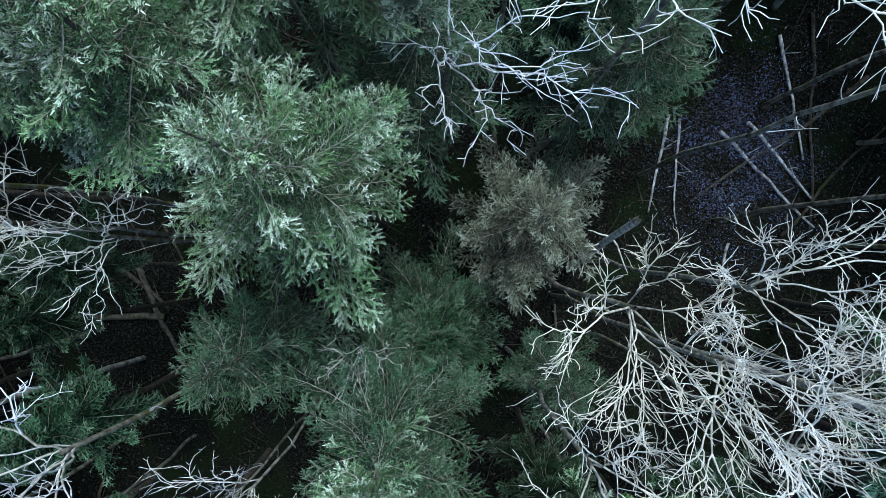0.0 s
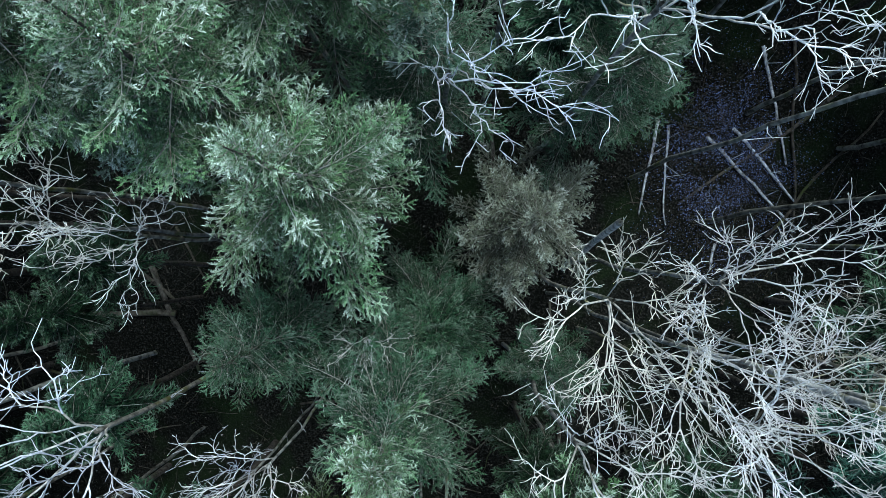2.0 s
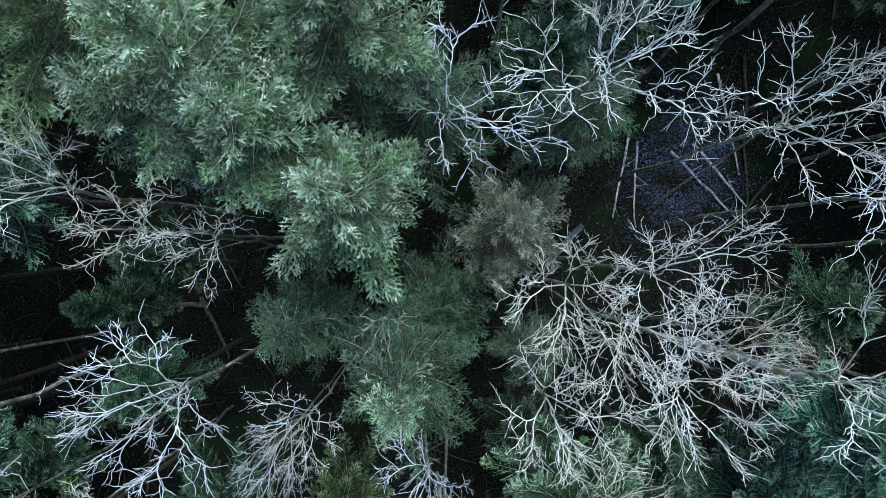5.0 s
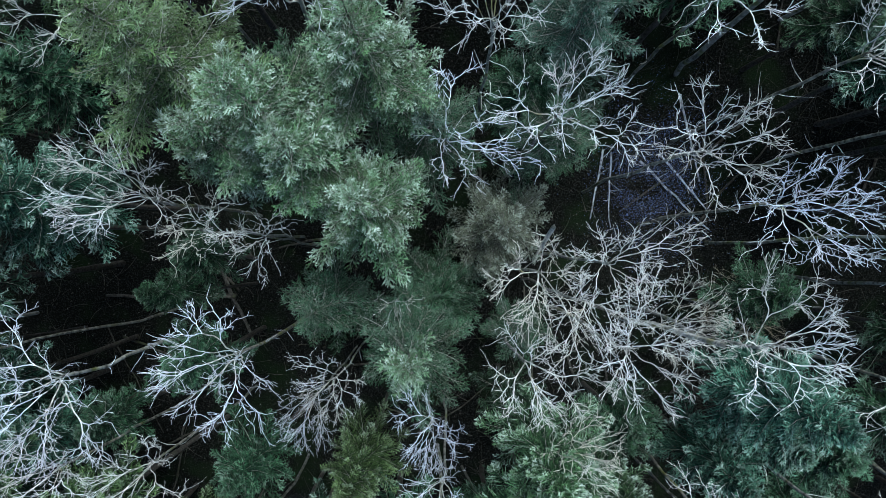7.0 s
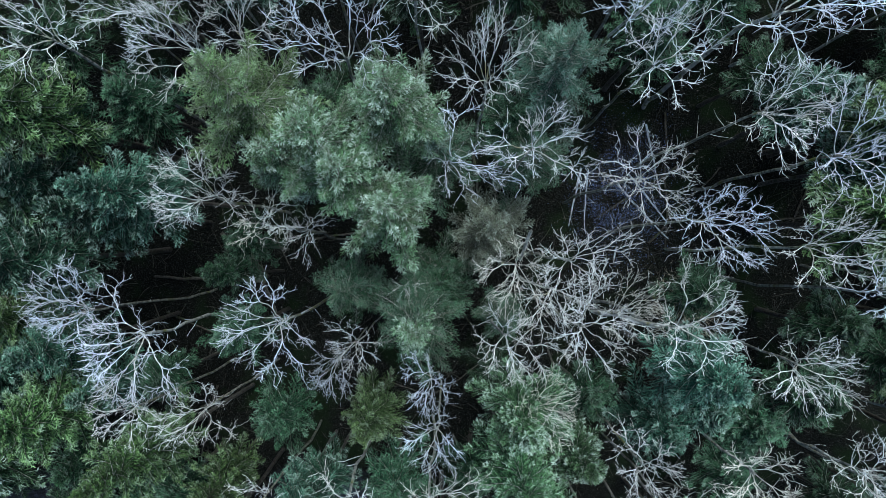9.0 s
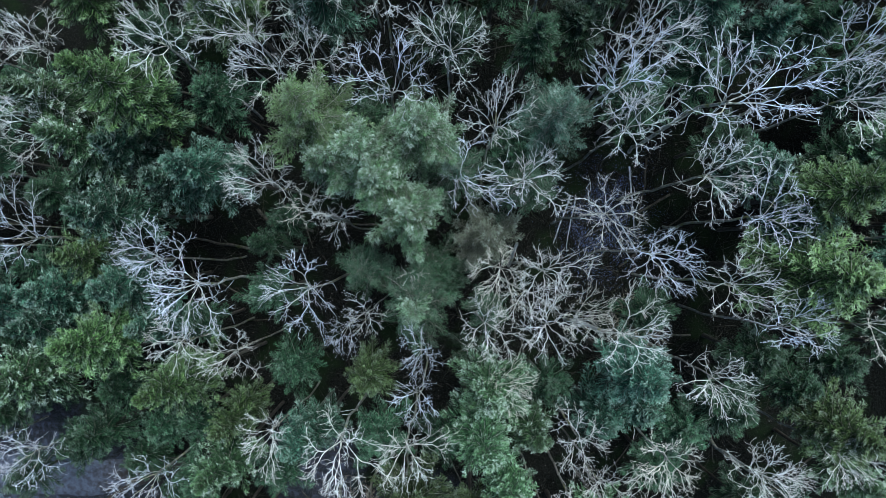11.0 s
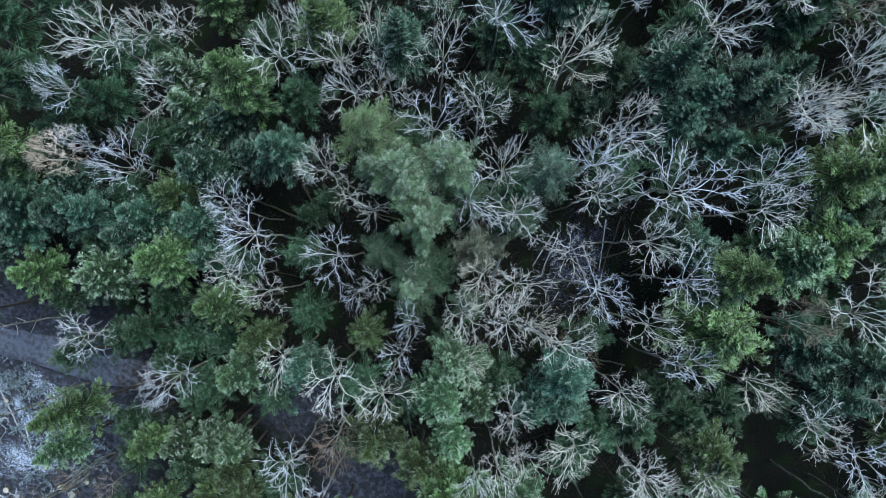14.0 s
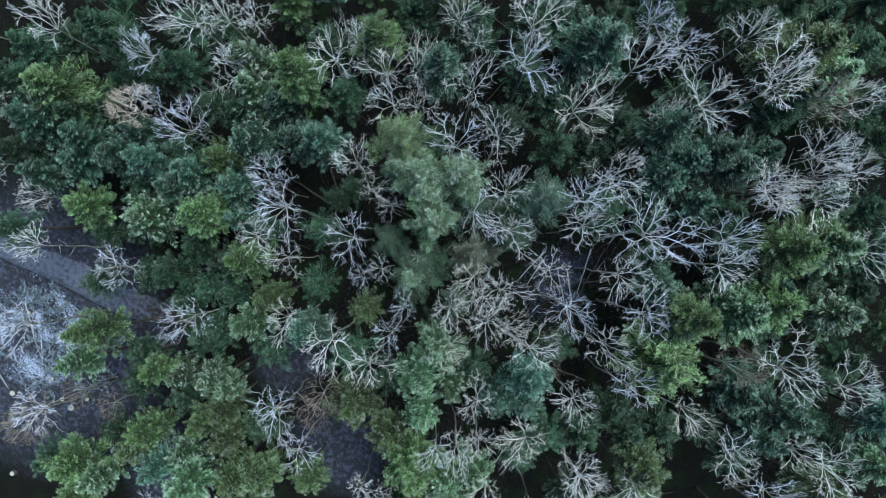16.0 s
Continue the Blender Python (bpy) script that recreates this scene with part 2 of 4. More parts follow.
def bough(L, detail, rng):
    """One bough along +x, a drooping feather: stem, side twigs set with needles, darker twigs hanging under them.
    detail: 0 far, 1 middle, 2 near. Returns points, triangles and tips of the needles, points and triangles of the
    wood."""
    sag, lift = rng.uniform(0.12, 0.3), rng.uniform(0.02, 0.16)
    sweep = rng.uniform(-0.09, 0.09)
    # needles start darker near the stem: older growth plus painted inner shade
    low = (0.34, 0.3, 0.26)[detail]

    def axis(s):
        u = np.asarray(s) / L
        return np.stack([s, sweep * L * np.sin(2.6 * u), L * (-sag * u + (sag * 0.55 + lift) * np.maximum(u, 0) ** 2.2)], -1)

    k = 6 if detail == 2 else 3
    lines = [(axis(np.linspace(0, L * 0.97, k)), np.linspace(0.006 + 0.006 * L, 0.003, k), 3, 1)]
    pb, pd, pl, pw, age_light, sb, sd = [], [], [], [], [], [], []

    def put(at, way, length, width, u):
        pb.append(at), pd.append(way), pl.append(length), pw.append(width), age_light.append(low + (1 - low) * min(max(u, 0.0), 1.0) ** 1.3)

    def spray(o, ang, rise, tl, u, sub):
        """A twig from o, set with needles on both sides; longer ones fork."""
        bend = rng.uniform(-0.7, 0.7)
        q, at, a = 0.0, np.array(o), ang
        fork = rng.uniform(0.05, 0.1)
        step = 0.02 if u > 0.3 else 0.03
        if tl > 0.12 and rise > -0.7:
            sb.append(np.array(o)), sd.append(np.array([math.cos(ang + bend * tl / 2) * tl, math.sin(ang + bend * tl / 2) * tl, rise * tl * 0.8]))
        while q < tl:
            for side in (-1, 1):
                a2 = a + radians(rng.uniform(30, 62)) * side
                put(at, (math.cos(a2), math.sin(a2), rise + rng.uniform(-0.15, 0.6)), rng.uniform(0.028, 0.042), rng.uniform(0.0135, 0.019), 0.8 * u + 0.4 * (q / tl) ** 1.5)
            if sub and q > fork and tl - q > 0.05:
                fork = q + rng.uniform(0.09, 0.14)
                spray(at, a + radians(rng.uniform(35, 60)) * (1 if rng.random() < 0.5 else -1), rise - 0.1, 0.5 * (tl - q) + 0.03, u + 0.2 * q / tl, False)
            a += bend * step + rng.normal() * 0.05
            at = at + np.array([math.cos(a), math.sin(a), rise - 0.5 * q]) * step
            q += step
        put(at, (math.cos(a), math.sin(a), rise + 0.2), 0.055, 0.016, u + 0.5)

    s = 0.06 * L
    while s < L:
        for side in (-1, 1):
            u = s / L
            tl = (0.27 * L * math.sin(3.14 * (0.2 + 0.76 * u)) + 0.06) * rng.uniform(0.65, 1.2)
            ang = radians(rng.uniform(40, 64) - 18 * u) * side
            o = axis(s + rng.uniform(-0.03, 0.03))
            rise = rng.uniform(-0.4, 0.05)
            d = np.array([math.cos(ang), math.sin(ang), rise])
            u = u * rng.uniform(0.5, 1.2)
            hang = ang + radians(rng.uniform(-20, 25)) * side  # twigs that hang below, darkened to fill the gaps
            if detail == 2:
                spray(o - np.array([0.02, 0, 0.03]), hang, -0.8, tl * 0.6, 0.25 * u, False)
                spray(o, ang, rise, tl, u, tl > 0.12)
                continue
            put(o - np.array([0.03, 0, 0.04]), (math.cos(hang), math.sin(hang), -rng.uniform(0.5, 1.1)), tl * rng.uniform(0.5, 0.8) + 0.06, (0.075, 0.06)[detail], 0.2 * u)
            put(o + d * tl * 0.35, d, tl * 0.65 + 0.06, (0.042, 0.032)[detail], u + 0.25)
            count = (4, 7)[detail]
            for e in range(count):
                q = (e + rng.uniform(0, 0.8)) / count
                a2 = ang + radians(rng.uniform(25, 65)) * (1 if e % 2 else -1)
                put(o + d * tl * q, (math.cos(a2), math.sin(a2), rise + rng.uniform(-0.1, 0.5)), (rng.uniform(0.1, 0.16), rng.uniform(0.07, 0.11))[detail], (rng.uniform(0.036, 0.05), rng.uniform(0.024, 0.032))[detail], 0.8 * u + 0.4 * q)
        s += (0.14, 0.115, 0.13)[detail] * rng.uniform(0.75, 1.25)
    end = axis(L * 0.9)
    for e in range(4):
        put(end, (1, rng.uniform(-0.6, 0.6), rng.uniform(0, 0.5)), (0.16, 0.12, 0.07)[detail], (0.045, 0.03, 0.014)[detail], 1.0)
    fv, ft, tip = blades(np.array(pb), np.array(pd), np.array(pl), np.array(pw), np.array(age_light), rng)
    tv, tt, _ = tubes(lines)
    if sb:
        wv, wt, _ = blades(np.array(sb) + np.array([0, 0, 0.004]), np.array(sd), np.linalg.norm(sd, axis=1), np.full(len(sb), 0.006), np.ones(len(sb)), rng, 0.2)
        tv, tt = np.concatenate([tv, wv]), np.concatenate([tt, wt + len(tv)])
    return fv, ft, tip, tv, tt


def bough_poses(H, R, rng, depth, more=0):
    """Where the boughs of a crown sit, whorl by whorl: height, way round, rise, length."""
    d, out = 0.1, []
    while d < min(0.62 * H, depth):
        k = int(rng.integers(5, 7)) + more
        off = rng.uniform(0, 6.28)
        whorl = rng.uniform(0.85, 1.12)
        for i in range(k):
            L = min(R * rng.uniform(0.9, 1.12), 0.17 + 0.46 * d) * rng.uniform(0.6, 1.2) * whorl
            rise = radians(np.interp(d, [0, 1.2, 3.5, 9], [60, 32, 8, -14]) + rng.uniform(-9, 9))
            out.append((H - d - rng.uniform(0, 0.2), off + i * 6.283 / k + rng.uniform(-0.3, 0.3), rise, L))
        d += rng.uniform(0.36, 0.48) * (0.62 if d < 1 else 1.0 if d < 3 else 1.2)
    return out


def spruce_trunk(H, seed):
    rng = np.random.default_rng(seed)
    z = np.linspace(0, H, 9)
    pts = np.stack([0.05 * np.sin(z * 0.7 + seed), 0.05 * np.cos(z * 0.6 + seed), z], -1)
    pts[-1, :2] = 0
    lines = [(pts, 0.15 * (1 - z / H) ** 0.8 + 0.008, 7, 0)]
    for _ in range(14):
        h, a, L = rng.uniform(0.12, 0.5) * H, rng.uniform(0, 6.28), rng.uniform(0.4, 1.3)
        c, s = math.cos(a), math.sin(a)
        lines.append(([(0, 0, h), (c * L * 0.5, s * L * 0.5, h - 0.03), (c * L, s * L, h - 0.2)], [0.014, 0.009, 0.004], 3, 0))
    v, t, mi = tubes(lines)
    return mesh_of("trunk", v, t, [BARK_SPRUCE], smooth=True)


TREE_H = 15.0
LABELS = {
    "green": "green spruce with frosted shoot tips on the slope",
    "yellow": "yellowish-green spruce with a bright crown top",
    "blue": "blue-green spruce dusted with pale frost",
    "muted": "dull blue-green spruce among bare trees",
    "dark": "dark green spruce standing in deep shade",
    "grey": "small grey-olive spruce with dull dry needles",
}


def spruce_proto(tint, seed, detail):
    rng = np.random.default_rng(seed)
    lib = [[bough(L, detail, rng) for _ in range(3)] for L in BOUGH_LENGTHS]
    V, T, P, Q, WV, WT, base, wbase = [], [], [], [], [], [], 0, 0
    for z, az, rise, L in bough_poses(TREE_H, 2.0, rng, (5.0 if tint == "dark" else 6.3) if detail == 0 else 6.3, 2):
        i = int(np.argmin([abs(L - q) for q in BOUGH_LENGTHS]))
        v, t, tp, wv, wt = lib[i][int(rng.integers(3))]
        m = np.array(pose(0, 0, z, 0, -math.degrees(rise), math.degrees(az)))
        s = L / BOUGH_LENGTHS[i]
        V.append((v * s) @ m[:3, :3].T + m[:3, 3])
        WV.append((wv * s) @ m[:3, :3].T + m[:3, 3])
        T.append(t + base), WT.append(wt + wbase)
        # paled towards the crown top: young growth, and top light in the colour
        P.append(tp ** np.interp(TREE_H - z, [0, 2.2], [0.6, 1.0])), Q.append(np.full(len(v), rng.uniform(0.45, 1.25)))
        base, wbase = base + len(v), wbase + len(wv)
    k = 9
    lead = np.stack([np.zeros(k), np.zeros(k), TREE_H - 0.5 + np.linspace(0, 0.45, k)], -1)
    fv, ft, tp = fingers(lead, np.concatenate([rng.normal(size=(k, 2)) * 0.5, np.ones((k, 1))], 1), np.full(k, 0.16), np.full(k, 0.016), rng)
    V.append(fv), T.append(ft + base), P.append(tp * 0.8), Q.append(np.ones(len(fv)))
    tree = new("spruce_tree")
    tagged(tree, LABELS[tint], "conifer tree", "conifers of the wood")
    part("trunk", spruce_trunk(TREE_H, seed), tree)
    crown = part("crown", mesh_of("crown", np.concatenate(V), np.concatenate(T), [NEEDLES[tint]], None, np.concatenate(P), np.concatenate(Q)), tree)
    part("branch_wood", mesh_of("branch_wood", np.concatenate(WV), np.concatenate(WT), [STEM]), crown, "grey-brown branch wood")
    return tree


near_boughs = {}


def near_bough(tint, i, j):
    """A finely needled bough mesh, shared by the trees that stand close under the first view."""
    if (tint, i, j) not in near_boughs:
        v, t, tp, wv, wt = bough(BOUGH_LENGTHS[i], 2, np.random.default_rng(500 + 10 * i + j))
        # short upper boughs are paled: young growth plus painted top light
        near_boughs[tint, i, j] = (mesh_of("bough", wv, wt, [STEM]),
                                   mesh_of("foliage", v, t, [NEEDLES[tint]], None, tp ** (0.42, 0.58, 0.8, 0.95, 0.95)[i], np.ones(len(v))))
    return near_boughs[tint, i, j]


spruce_protos, used, place_rng = {}, {}, np.random.default_rng(77)


def spruce(x, y, top, R, tint, near=False):
    ground = float(gz(x, y)) - 0.15
    H = max(top - ground, 3.0)
    R = R * (0.9 if near else 0.86)
    turn = (abs(x) * 731.3 + abs(y) * 1373.7) % 360
    if near:
        rng = np.random.default_rng(int(abs(x * 131 + y * 37) * 10))
        tree = new("spruce_tree")
        tree.matrix_basis = pose(x, y, ground, 0, 0, turn)
        tagged(tree, LABELS[tint], "conifer tree", "conifers of the wood")
        part("trunk", spruce_trunk(H, int(rng.integers(99))), tree)
        for z, az, rise, L in bough_poses(H, R, rng, 6.2):
            i = int(np.argmin([abs(L - q) for q in BOUGH_LENGTHS]))
            # long lower boughs: duller old needles, with crown shade put into their colour
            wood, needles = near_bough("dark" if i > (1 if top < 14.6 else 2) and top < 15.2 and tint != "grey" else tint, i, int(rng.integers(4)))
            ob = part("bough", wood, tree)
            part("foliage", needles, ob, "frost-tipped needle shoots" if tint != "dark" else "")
            s = L / BOUGH_LENGTHS[i]
            ob.matrix_basis = pose(0, 0, z, rng.uniform(-18, 18), -math.degrees(rise), math.degrees(az)) @ Matrix.Diagonal((s, s, s, 1))
        return
    detail = 1 if math.hypot(x, y) < (6 if tint == "dark" else 12) else 0
    kinds = spruce_protos.setdefault((tint, detail), {})
    k = used.get((tint, detail), 0)
    used[tint, detail] = k + 1
    m = Matrix.LocRotScale((x, y, ground), Euler((radians(place_rng.uniform(-2, 2)), radians(place_rng.uniform(-2, 2)), radians(turn))), (R / 1.8, R / 1.8, H / TREE_H))
    if k < 3:
        kinds[k] = spruce_proto(tint, 40 + 7 * k + len(tint) * 100 + detail, detail)
        kinds[k].matrix_basis = m
    else:
        src = kinds[k % 3]
        s = src.scale.copy()
        copy_thing(src, m @ Matrix.Diagonal((1 / s.x, 1 / s.y, 1 / s.z, 1)))


# ---- bare broadleaved trees ----
STYLES = {  # twig material, branch ends, twig thickness, twigs on each branch, crown depth, dome, winding
    "alder": (TWIG, 92, 1.0, 1.9, 2.6, 1.35, 0.075),
    "rimed": (TWIG_RIMED, 110, 1.0, 2.0, 2.6, 1.35, 0.075),
    "spread": (TWIG, 34, 1.1, 2.6, 2.4, 1.6, 0.11),
    "fine": (TWIG, 110, 0.85, 2.4, 4.2, 2.4, 0.05),
    "lean": (TWIG, 60, 1.1, 2.3, 3.4, 1.7, 0.08),
    "brown": (TWIG_BROWN, 110, 0.85, 2.6, 4.2, 2.4, 0.05),
    "tan": (TWIG_TAN, 200, 0.9, 3.6, 3.2, 2.6, 0.06),
    "brush": (TWIG_BRUSH, 190, 0.55, 3.2, 3.4, 2.4, 0.05),
}
BARE_LABELS = {
    "alder": "leafless broadleaved tree with pale crooked frosted branches",
    "rimed": "leafless tree with bluish-white rimed branches",
    "spread": "leafless tree with long winding pale branches spread wide",
    "fine": "leafless tree with a dense fan of fine pale twigs",
    "lean": "leaning leafless tree with a long pale stem",
    "brown": "leafless tree with fine brownish purple twigs",
    "brush": "low hazy grey-brown sapling thicket with hair-thin twigs",
    "tan": "dry feathery tan tree with very fine twigs",
}


TWIG_LABELS = {"brush": "hazy grey-brown twigs", "brown": "fine brownish purple twigs", "tan": "very fine tan twigs"}


def bend_line(start, way, length, k, crook, rise, rng):
    """A crooked line that starts along way, swings to one side and turns slowly upwards."""
    pts, d = [np.array(start, float)], unit(np.array(way, float))
    swing = rng.normal(size=3) * crook * 0.45
    for _ in range(k):
        d = unit(d + rng.normal(size=3) * crook + swing + np.array([0, 0, rise]))
        pts.append(pts[-1] + d * length / k)
    return np.array(pts)


def curve_line(start, way, end, winding, rng):
    """A line that leaves start along way, bends towards end and winds smoothly from side to side."""
    start, end = np.asarray(start, float), np.asarray(end, float)
    gap = np.linalg.norm(end - start)
    k = int(np.clip(gap / 0.15, 3, 8))
    mid = start + unit(np.asarray(way, float)) * gap * 0.4
    u = np.linspace(0, 1, k + 1)[:, None]
    pts = (1 - u) ** 2 * start + 2 * u * (1 - u) * mid + u ** 2 * end
    for waves in (1.0, 2.3):
        pts = pts + np.sin(math.pi * u) * np.sin(math.pi * waves * u + rng.uniform(0, 6.28)) * rng.normal(size=3) * winding * gap / waves
    return pts


def halves(ends, rng):
    """Parts branch ends into two neighbouring groups."""
    axis = np.linalg.svd(ends - ends.mean(0), full_matrices=False)[2][0]
    side = (ends - ends.mean(0)) @ axis
    cut_at = np.quantile(side, rng.uniform(0.36, 0.64))
    a, b = ends[side <= cut_at], ends[side > cut_at]
    return [g for g in (a, b) if len(g)]


def ramify(lines, node, way, ends, style, rng):
    """Forks again and again towards the branch ends; the thin branches bear curved side twigs with short spurs."""
    _, _, thick, twigs, _, _, winding = STYLES[style]
    n = len(ends)
    r0 = 0.0086 * thick * n ** 0.4
    if n == 1:
        q = curve_line(node, way, ends[0], winding * 1.3, rng)
        lines.append((q, np.linspace(r0, 0.0048 * thick, len(q)), 3, 1))
    else:
        goal = node + (ends.mean(0) - node) * rng.uniform(0.3, 0.46)
        q = curve_line(node, way, goal, winding * (0.6 if n > 6 else 0.9), rng)
        lines.append((q, np.linspace(r0, r0 * 0.84, len(q)), 3 if n < 5 else 4, 0 if n > 9 else 1))
        d = unit(q[-1] - q[-2])
        for g in halves(ends, rng):
            ramify(lines, q[-1], unit(d + unit(g.mean(0) - q[-1]) * 0.8), g, style, rng)
    if n > 4:
        return
    for i in range(rng.poisson(twigs)):
        f = rng.uniform(0.12, 0.97) * (len(q) - 1)
        a = min(int(f), len(q) - 2)
        at = q[a] + (q[a + 1] - q[a]) * (f - a)
        d = unit(q[a + 1] - q[a])
        side = unit(np.cross(d, rng.normal(size=3)))
        spread = radians(rng.uniform(28, 65))
        long = rng.uniform(0.15, 0.3) if rng.random() < 0.55 else rng.uniform(0.3, 0.6)
        t = bend_line(at, d * math.cos(spread) + side * math.sin(spread), long, 3, 0.27, 0.12, rng)
        lines.append((t, np.array([0.0072, 0.0066, 0.0056, 0.0042]) * thick, 3, 1))
        if long > 0.3:
            tip = bend_line(t[1 + i % 2], unit(t[2] - t[1]) + rng.normal(size=3) * 0.6, rng.uniform(0.08, 0.2), 1, 0.1, 0.1, rng)
            lines.append((tip, np.array([0.0056, 0.004]) * thick, 3, 1))


def bare_proto(style, seed):
    twig, n_ends, thick, twigs, depth, dome, winding = STYLES[style]
    rng = np.random.default_rng(seed)
    if twig is TWIG:
        twig = (TWIG, TWIG, TWIG_MOSSY, TWIG, TWIG_RIMED)[seed // 13 % 5]
    H, R = TREE_H, 2.5
    tree = new("bare_tree")
    tagged(tree, BARE_LABELS[style], "bare tree", "leafless trees of the wood")
    fork = H - depth
    k = 11
    z = np.linspace(0, fork, k)
    sway = np.cumsum(rng.normal(size=(k, 2)) * 0.09, axis=0)
    sway -= sway[-1] * (z / z[-1])[:, None]
    if style == "lean":
        sway[:, 0] -= 3.2 * (1 - z / z[-1]) ** 1.2
    pts = np.concatenate([sway, z[:, None]], 1)
    lines = [(pts, 0.062 * (1 - z / H) ** 0.8 + 0.036, 7, 0)]
    for _ in range(4):  # thin shoots low on the stem
        i = int(rng.integers(k // 2, k - 1))
        a, L = rng.uniform(0, 6.28), rng.uniform(0.5, 1.4)
        q = bend_line(pts[i], (math.cos(a), math.sin(a), 0.6), L, 4, 0.15, 0.05, rng)
        lines.append((q, np.linspace(0.014, 0.005, 5), 3, 1))
    v, t, mi = tubes(lines)
    part("trunk", mesh_of("trunk", v, t, [TRUNK_BARK, twig], mi, smooth=True), tree)
    # branch ends over an uneven dome
    a = rng.uniform(0, 6.283, n_ends)
    edge = 0.92 + 0.18 * np.sin(2 * a + rng.uniform(0, 6)) + 0.13 * np.sin(3 * a + rng.uniform(0, 6))
    r = R * np.sqrt(rng.uniform(0.01, 1.0, n_ends))
    off = rng.normal(size=2) * 0.45
    ends = np.stack([np.cos(a) * r * edge + off[0], np.sin(a) * r * edge + off[1],
                     H - dome * (r / R) ** 2 - rng.uniform(0, 0.9, n_ends) * dome * 0.45], -1)
    node = pts[-1]
    groups = [g for h in halves(ends, rng) for g in halves(h, rng)]
    groups = [g for h in groups for g in (halves(h, rng) if len(h) > n_ends * 0.22 else [h])]
    for g in groups:
        lines = []
        goal = unit(g.mean(0) - node)
        ramify(lines, node - np.array([0, 0, rng.uniform(0.0, 0.7)]), unit(goal + np.array([0, 0, 0.25])), g, style, rng)
        thick_wood, thin_wood = [w for w in lines if w[3] == 0], [w for w in lines if w[3] == 1]
        v, t, _ = tubes(thick_wood or thin_wood[:1])
        limb = part("limb", mesh_of("limb", v, t, [BARK], smooth=True), tree)
        v, t, _ = tubes(thin_wood)
        part("twig_spray", mesh_of("twig_spray", v, t, [twig], smooth=True), limb, TWIG_LABELS.get(style, "pale frosted twigs"))["kind"] = "stuff"
    return tree


bare_protos, bare_used = {}, {}


def bare(x, y, top, R, style="alder", facing=None):
    ground = float(gz(x, y)) - 0.15
    H = max(top - ground, 3.0)
    turn = (abs(x) * 731.3 + abs(y) * 1373.7) % 360
    many = {"alder": 9, "spread": 4, "rimed": 3}.get(style, 2)
    kinds = bare_protos.setdefault(style, {})
    k = bare_used.get(style, 0)
    bare_used[style] = k + 1
    if style == "lean":
        turn = math.degrees(math.atan2(y, x))
    if facing is not None:
        turn = facing
    m = Matrix.LocRotScale((x, y, ground), Euler((0, 0, radians(turn))), (R / 2.5, R / 2.5, H / TREE_H))
    if k < many:
        kinds[k] = bare_proto(style, 900 + 13 * k + 50 * len(style))
        kinds[k].matrix_basis = m
    else:
        src = kinds[(k * 4 + k // many) % many]
        s = src.scale.copy()
        copy_thing(src, m @ Matrix.Diagonal((1 / s.x, 1 / s.y, 1 / s.z, 1)))


# ---- the wood, tree by tree ----
spruce(-15.1, 4.3, 19.0, 2.0, "yellow")
spruce(-18.7, 3.5, 16.1, 2.1, "green")
spruce(-17.4, 1.5, 15.6, 1.8, "green")
spruce(-15.6, 2.2, 14.5, 1.8, "muted")
spruce(-28.6, -8.7, 10.3, 2.0, "muted")
spruce(-25.4, -7.7, 10.9, 1.9, "muted")
spruce(-22.8, -7.5, 12.6, 1.8, "muted")
spruce(-19.8, -6.6, 11.4, 1.8, "blue")
spruce(-18.5, -4.2, 11.8, 1.6, "yellow")
spruce(-16.1, -0.9, 15.1, 2.1, "blue")
spruce(-13.5, 0.8, 14.7, 1.7, "blue")
spruce(-11.7, 1.7, 16.3, 1.7, "blue")
spruce(-28.6, -10.8, 8.4, 1.8, "muted")
spruce(-27.2, -13.4, 7.2, 1.9, "yellow")
spruce(-21.1, -10.7, 11.5, 2.2, "green")
spruce(-16.5, -8.5, 13.2, 2.1, "yellow")
spruce(-15.8, -4.7, 12.5, 1.7, "blue")
spruce(-15.0, -7.4, 9.9, 1.5, "blue")
spruce(-20.0, -7.9, 11.3, 1.7, "blue")
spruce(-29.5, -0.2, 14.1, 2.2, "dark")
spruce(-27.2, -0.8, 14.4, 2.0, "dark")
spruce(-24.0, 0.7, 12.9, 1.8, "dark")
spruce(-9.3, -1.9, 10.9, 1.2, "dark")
spruce(-6.5, 4.2, 19.5, 2.2, "yellow", near=True)
spruce(-4.2, 3.0, 18.8, 2.1, "green", near=True)
spruce(-3.4, 2.1, 17.5, 1.6, "green", near=True)
spruce(-2.0, 0.9, 17.0, 1.8, "green", near=True)
spruce(-1.9, 4.5, 18.3, 2.1, "green", near=True)
spruce(-7.4, 9.6, 19.7, 2.0, "blue")
spruce(4.0, 6.5, 16.2, 2.4, "muted", near=True)
spruce(-0.4, 3.6, 14.2, 2.2, "muted", near=True)
spruce(11.4, 15.3, 18.2, 2.0, "muted")
spruce(13.6, 15.5, 17.3, 1.9, "muted")
spruce(10.0, 13.8, 17.2, 1.8, "muted")
spruce(13.2, 12.4, 14.9, 1.6, "muted")
spruce(20.4, 14.5, 17.1, 2.2, "yellow")
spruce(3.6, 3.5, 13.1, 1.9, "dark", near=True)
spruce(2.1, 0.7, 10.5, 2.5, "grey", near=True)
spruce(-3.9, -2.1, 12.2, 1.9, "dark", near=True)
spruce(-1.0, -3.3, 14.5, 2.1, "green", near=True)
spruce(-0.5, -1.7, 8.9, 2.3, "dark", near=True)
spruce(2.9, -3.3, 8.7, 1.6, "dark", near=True)
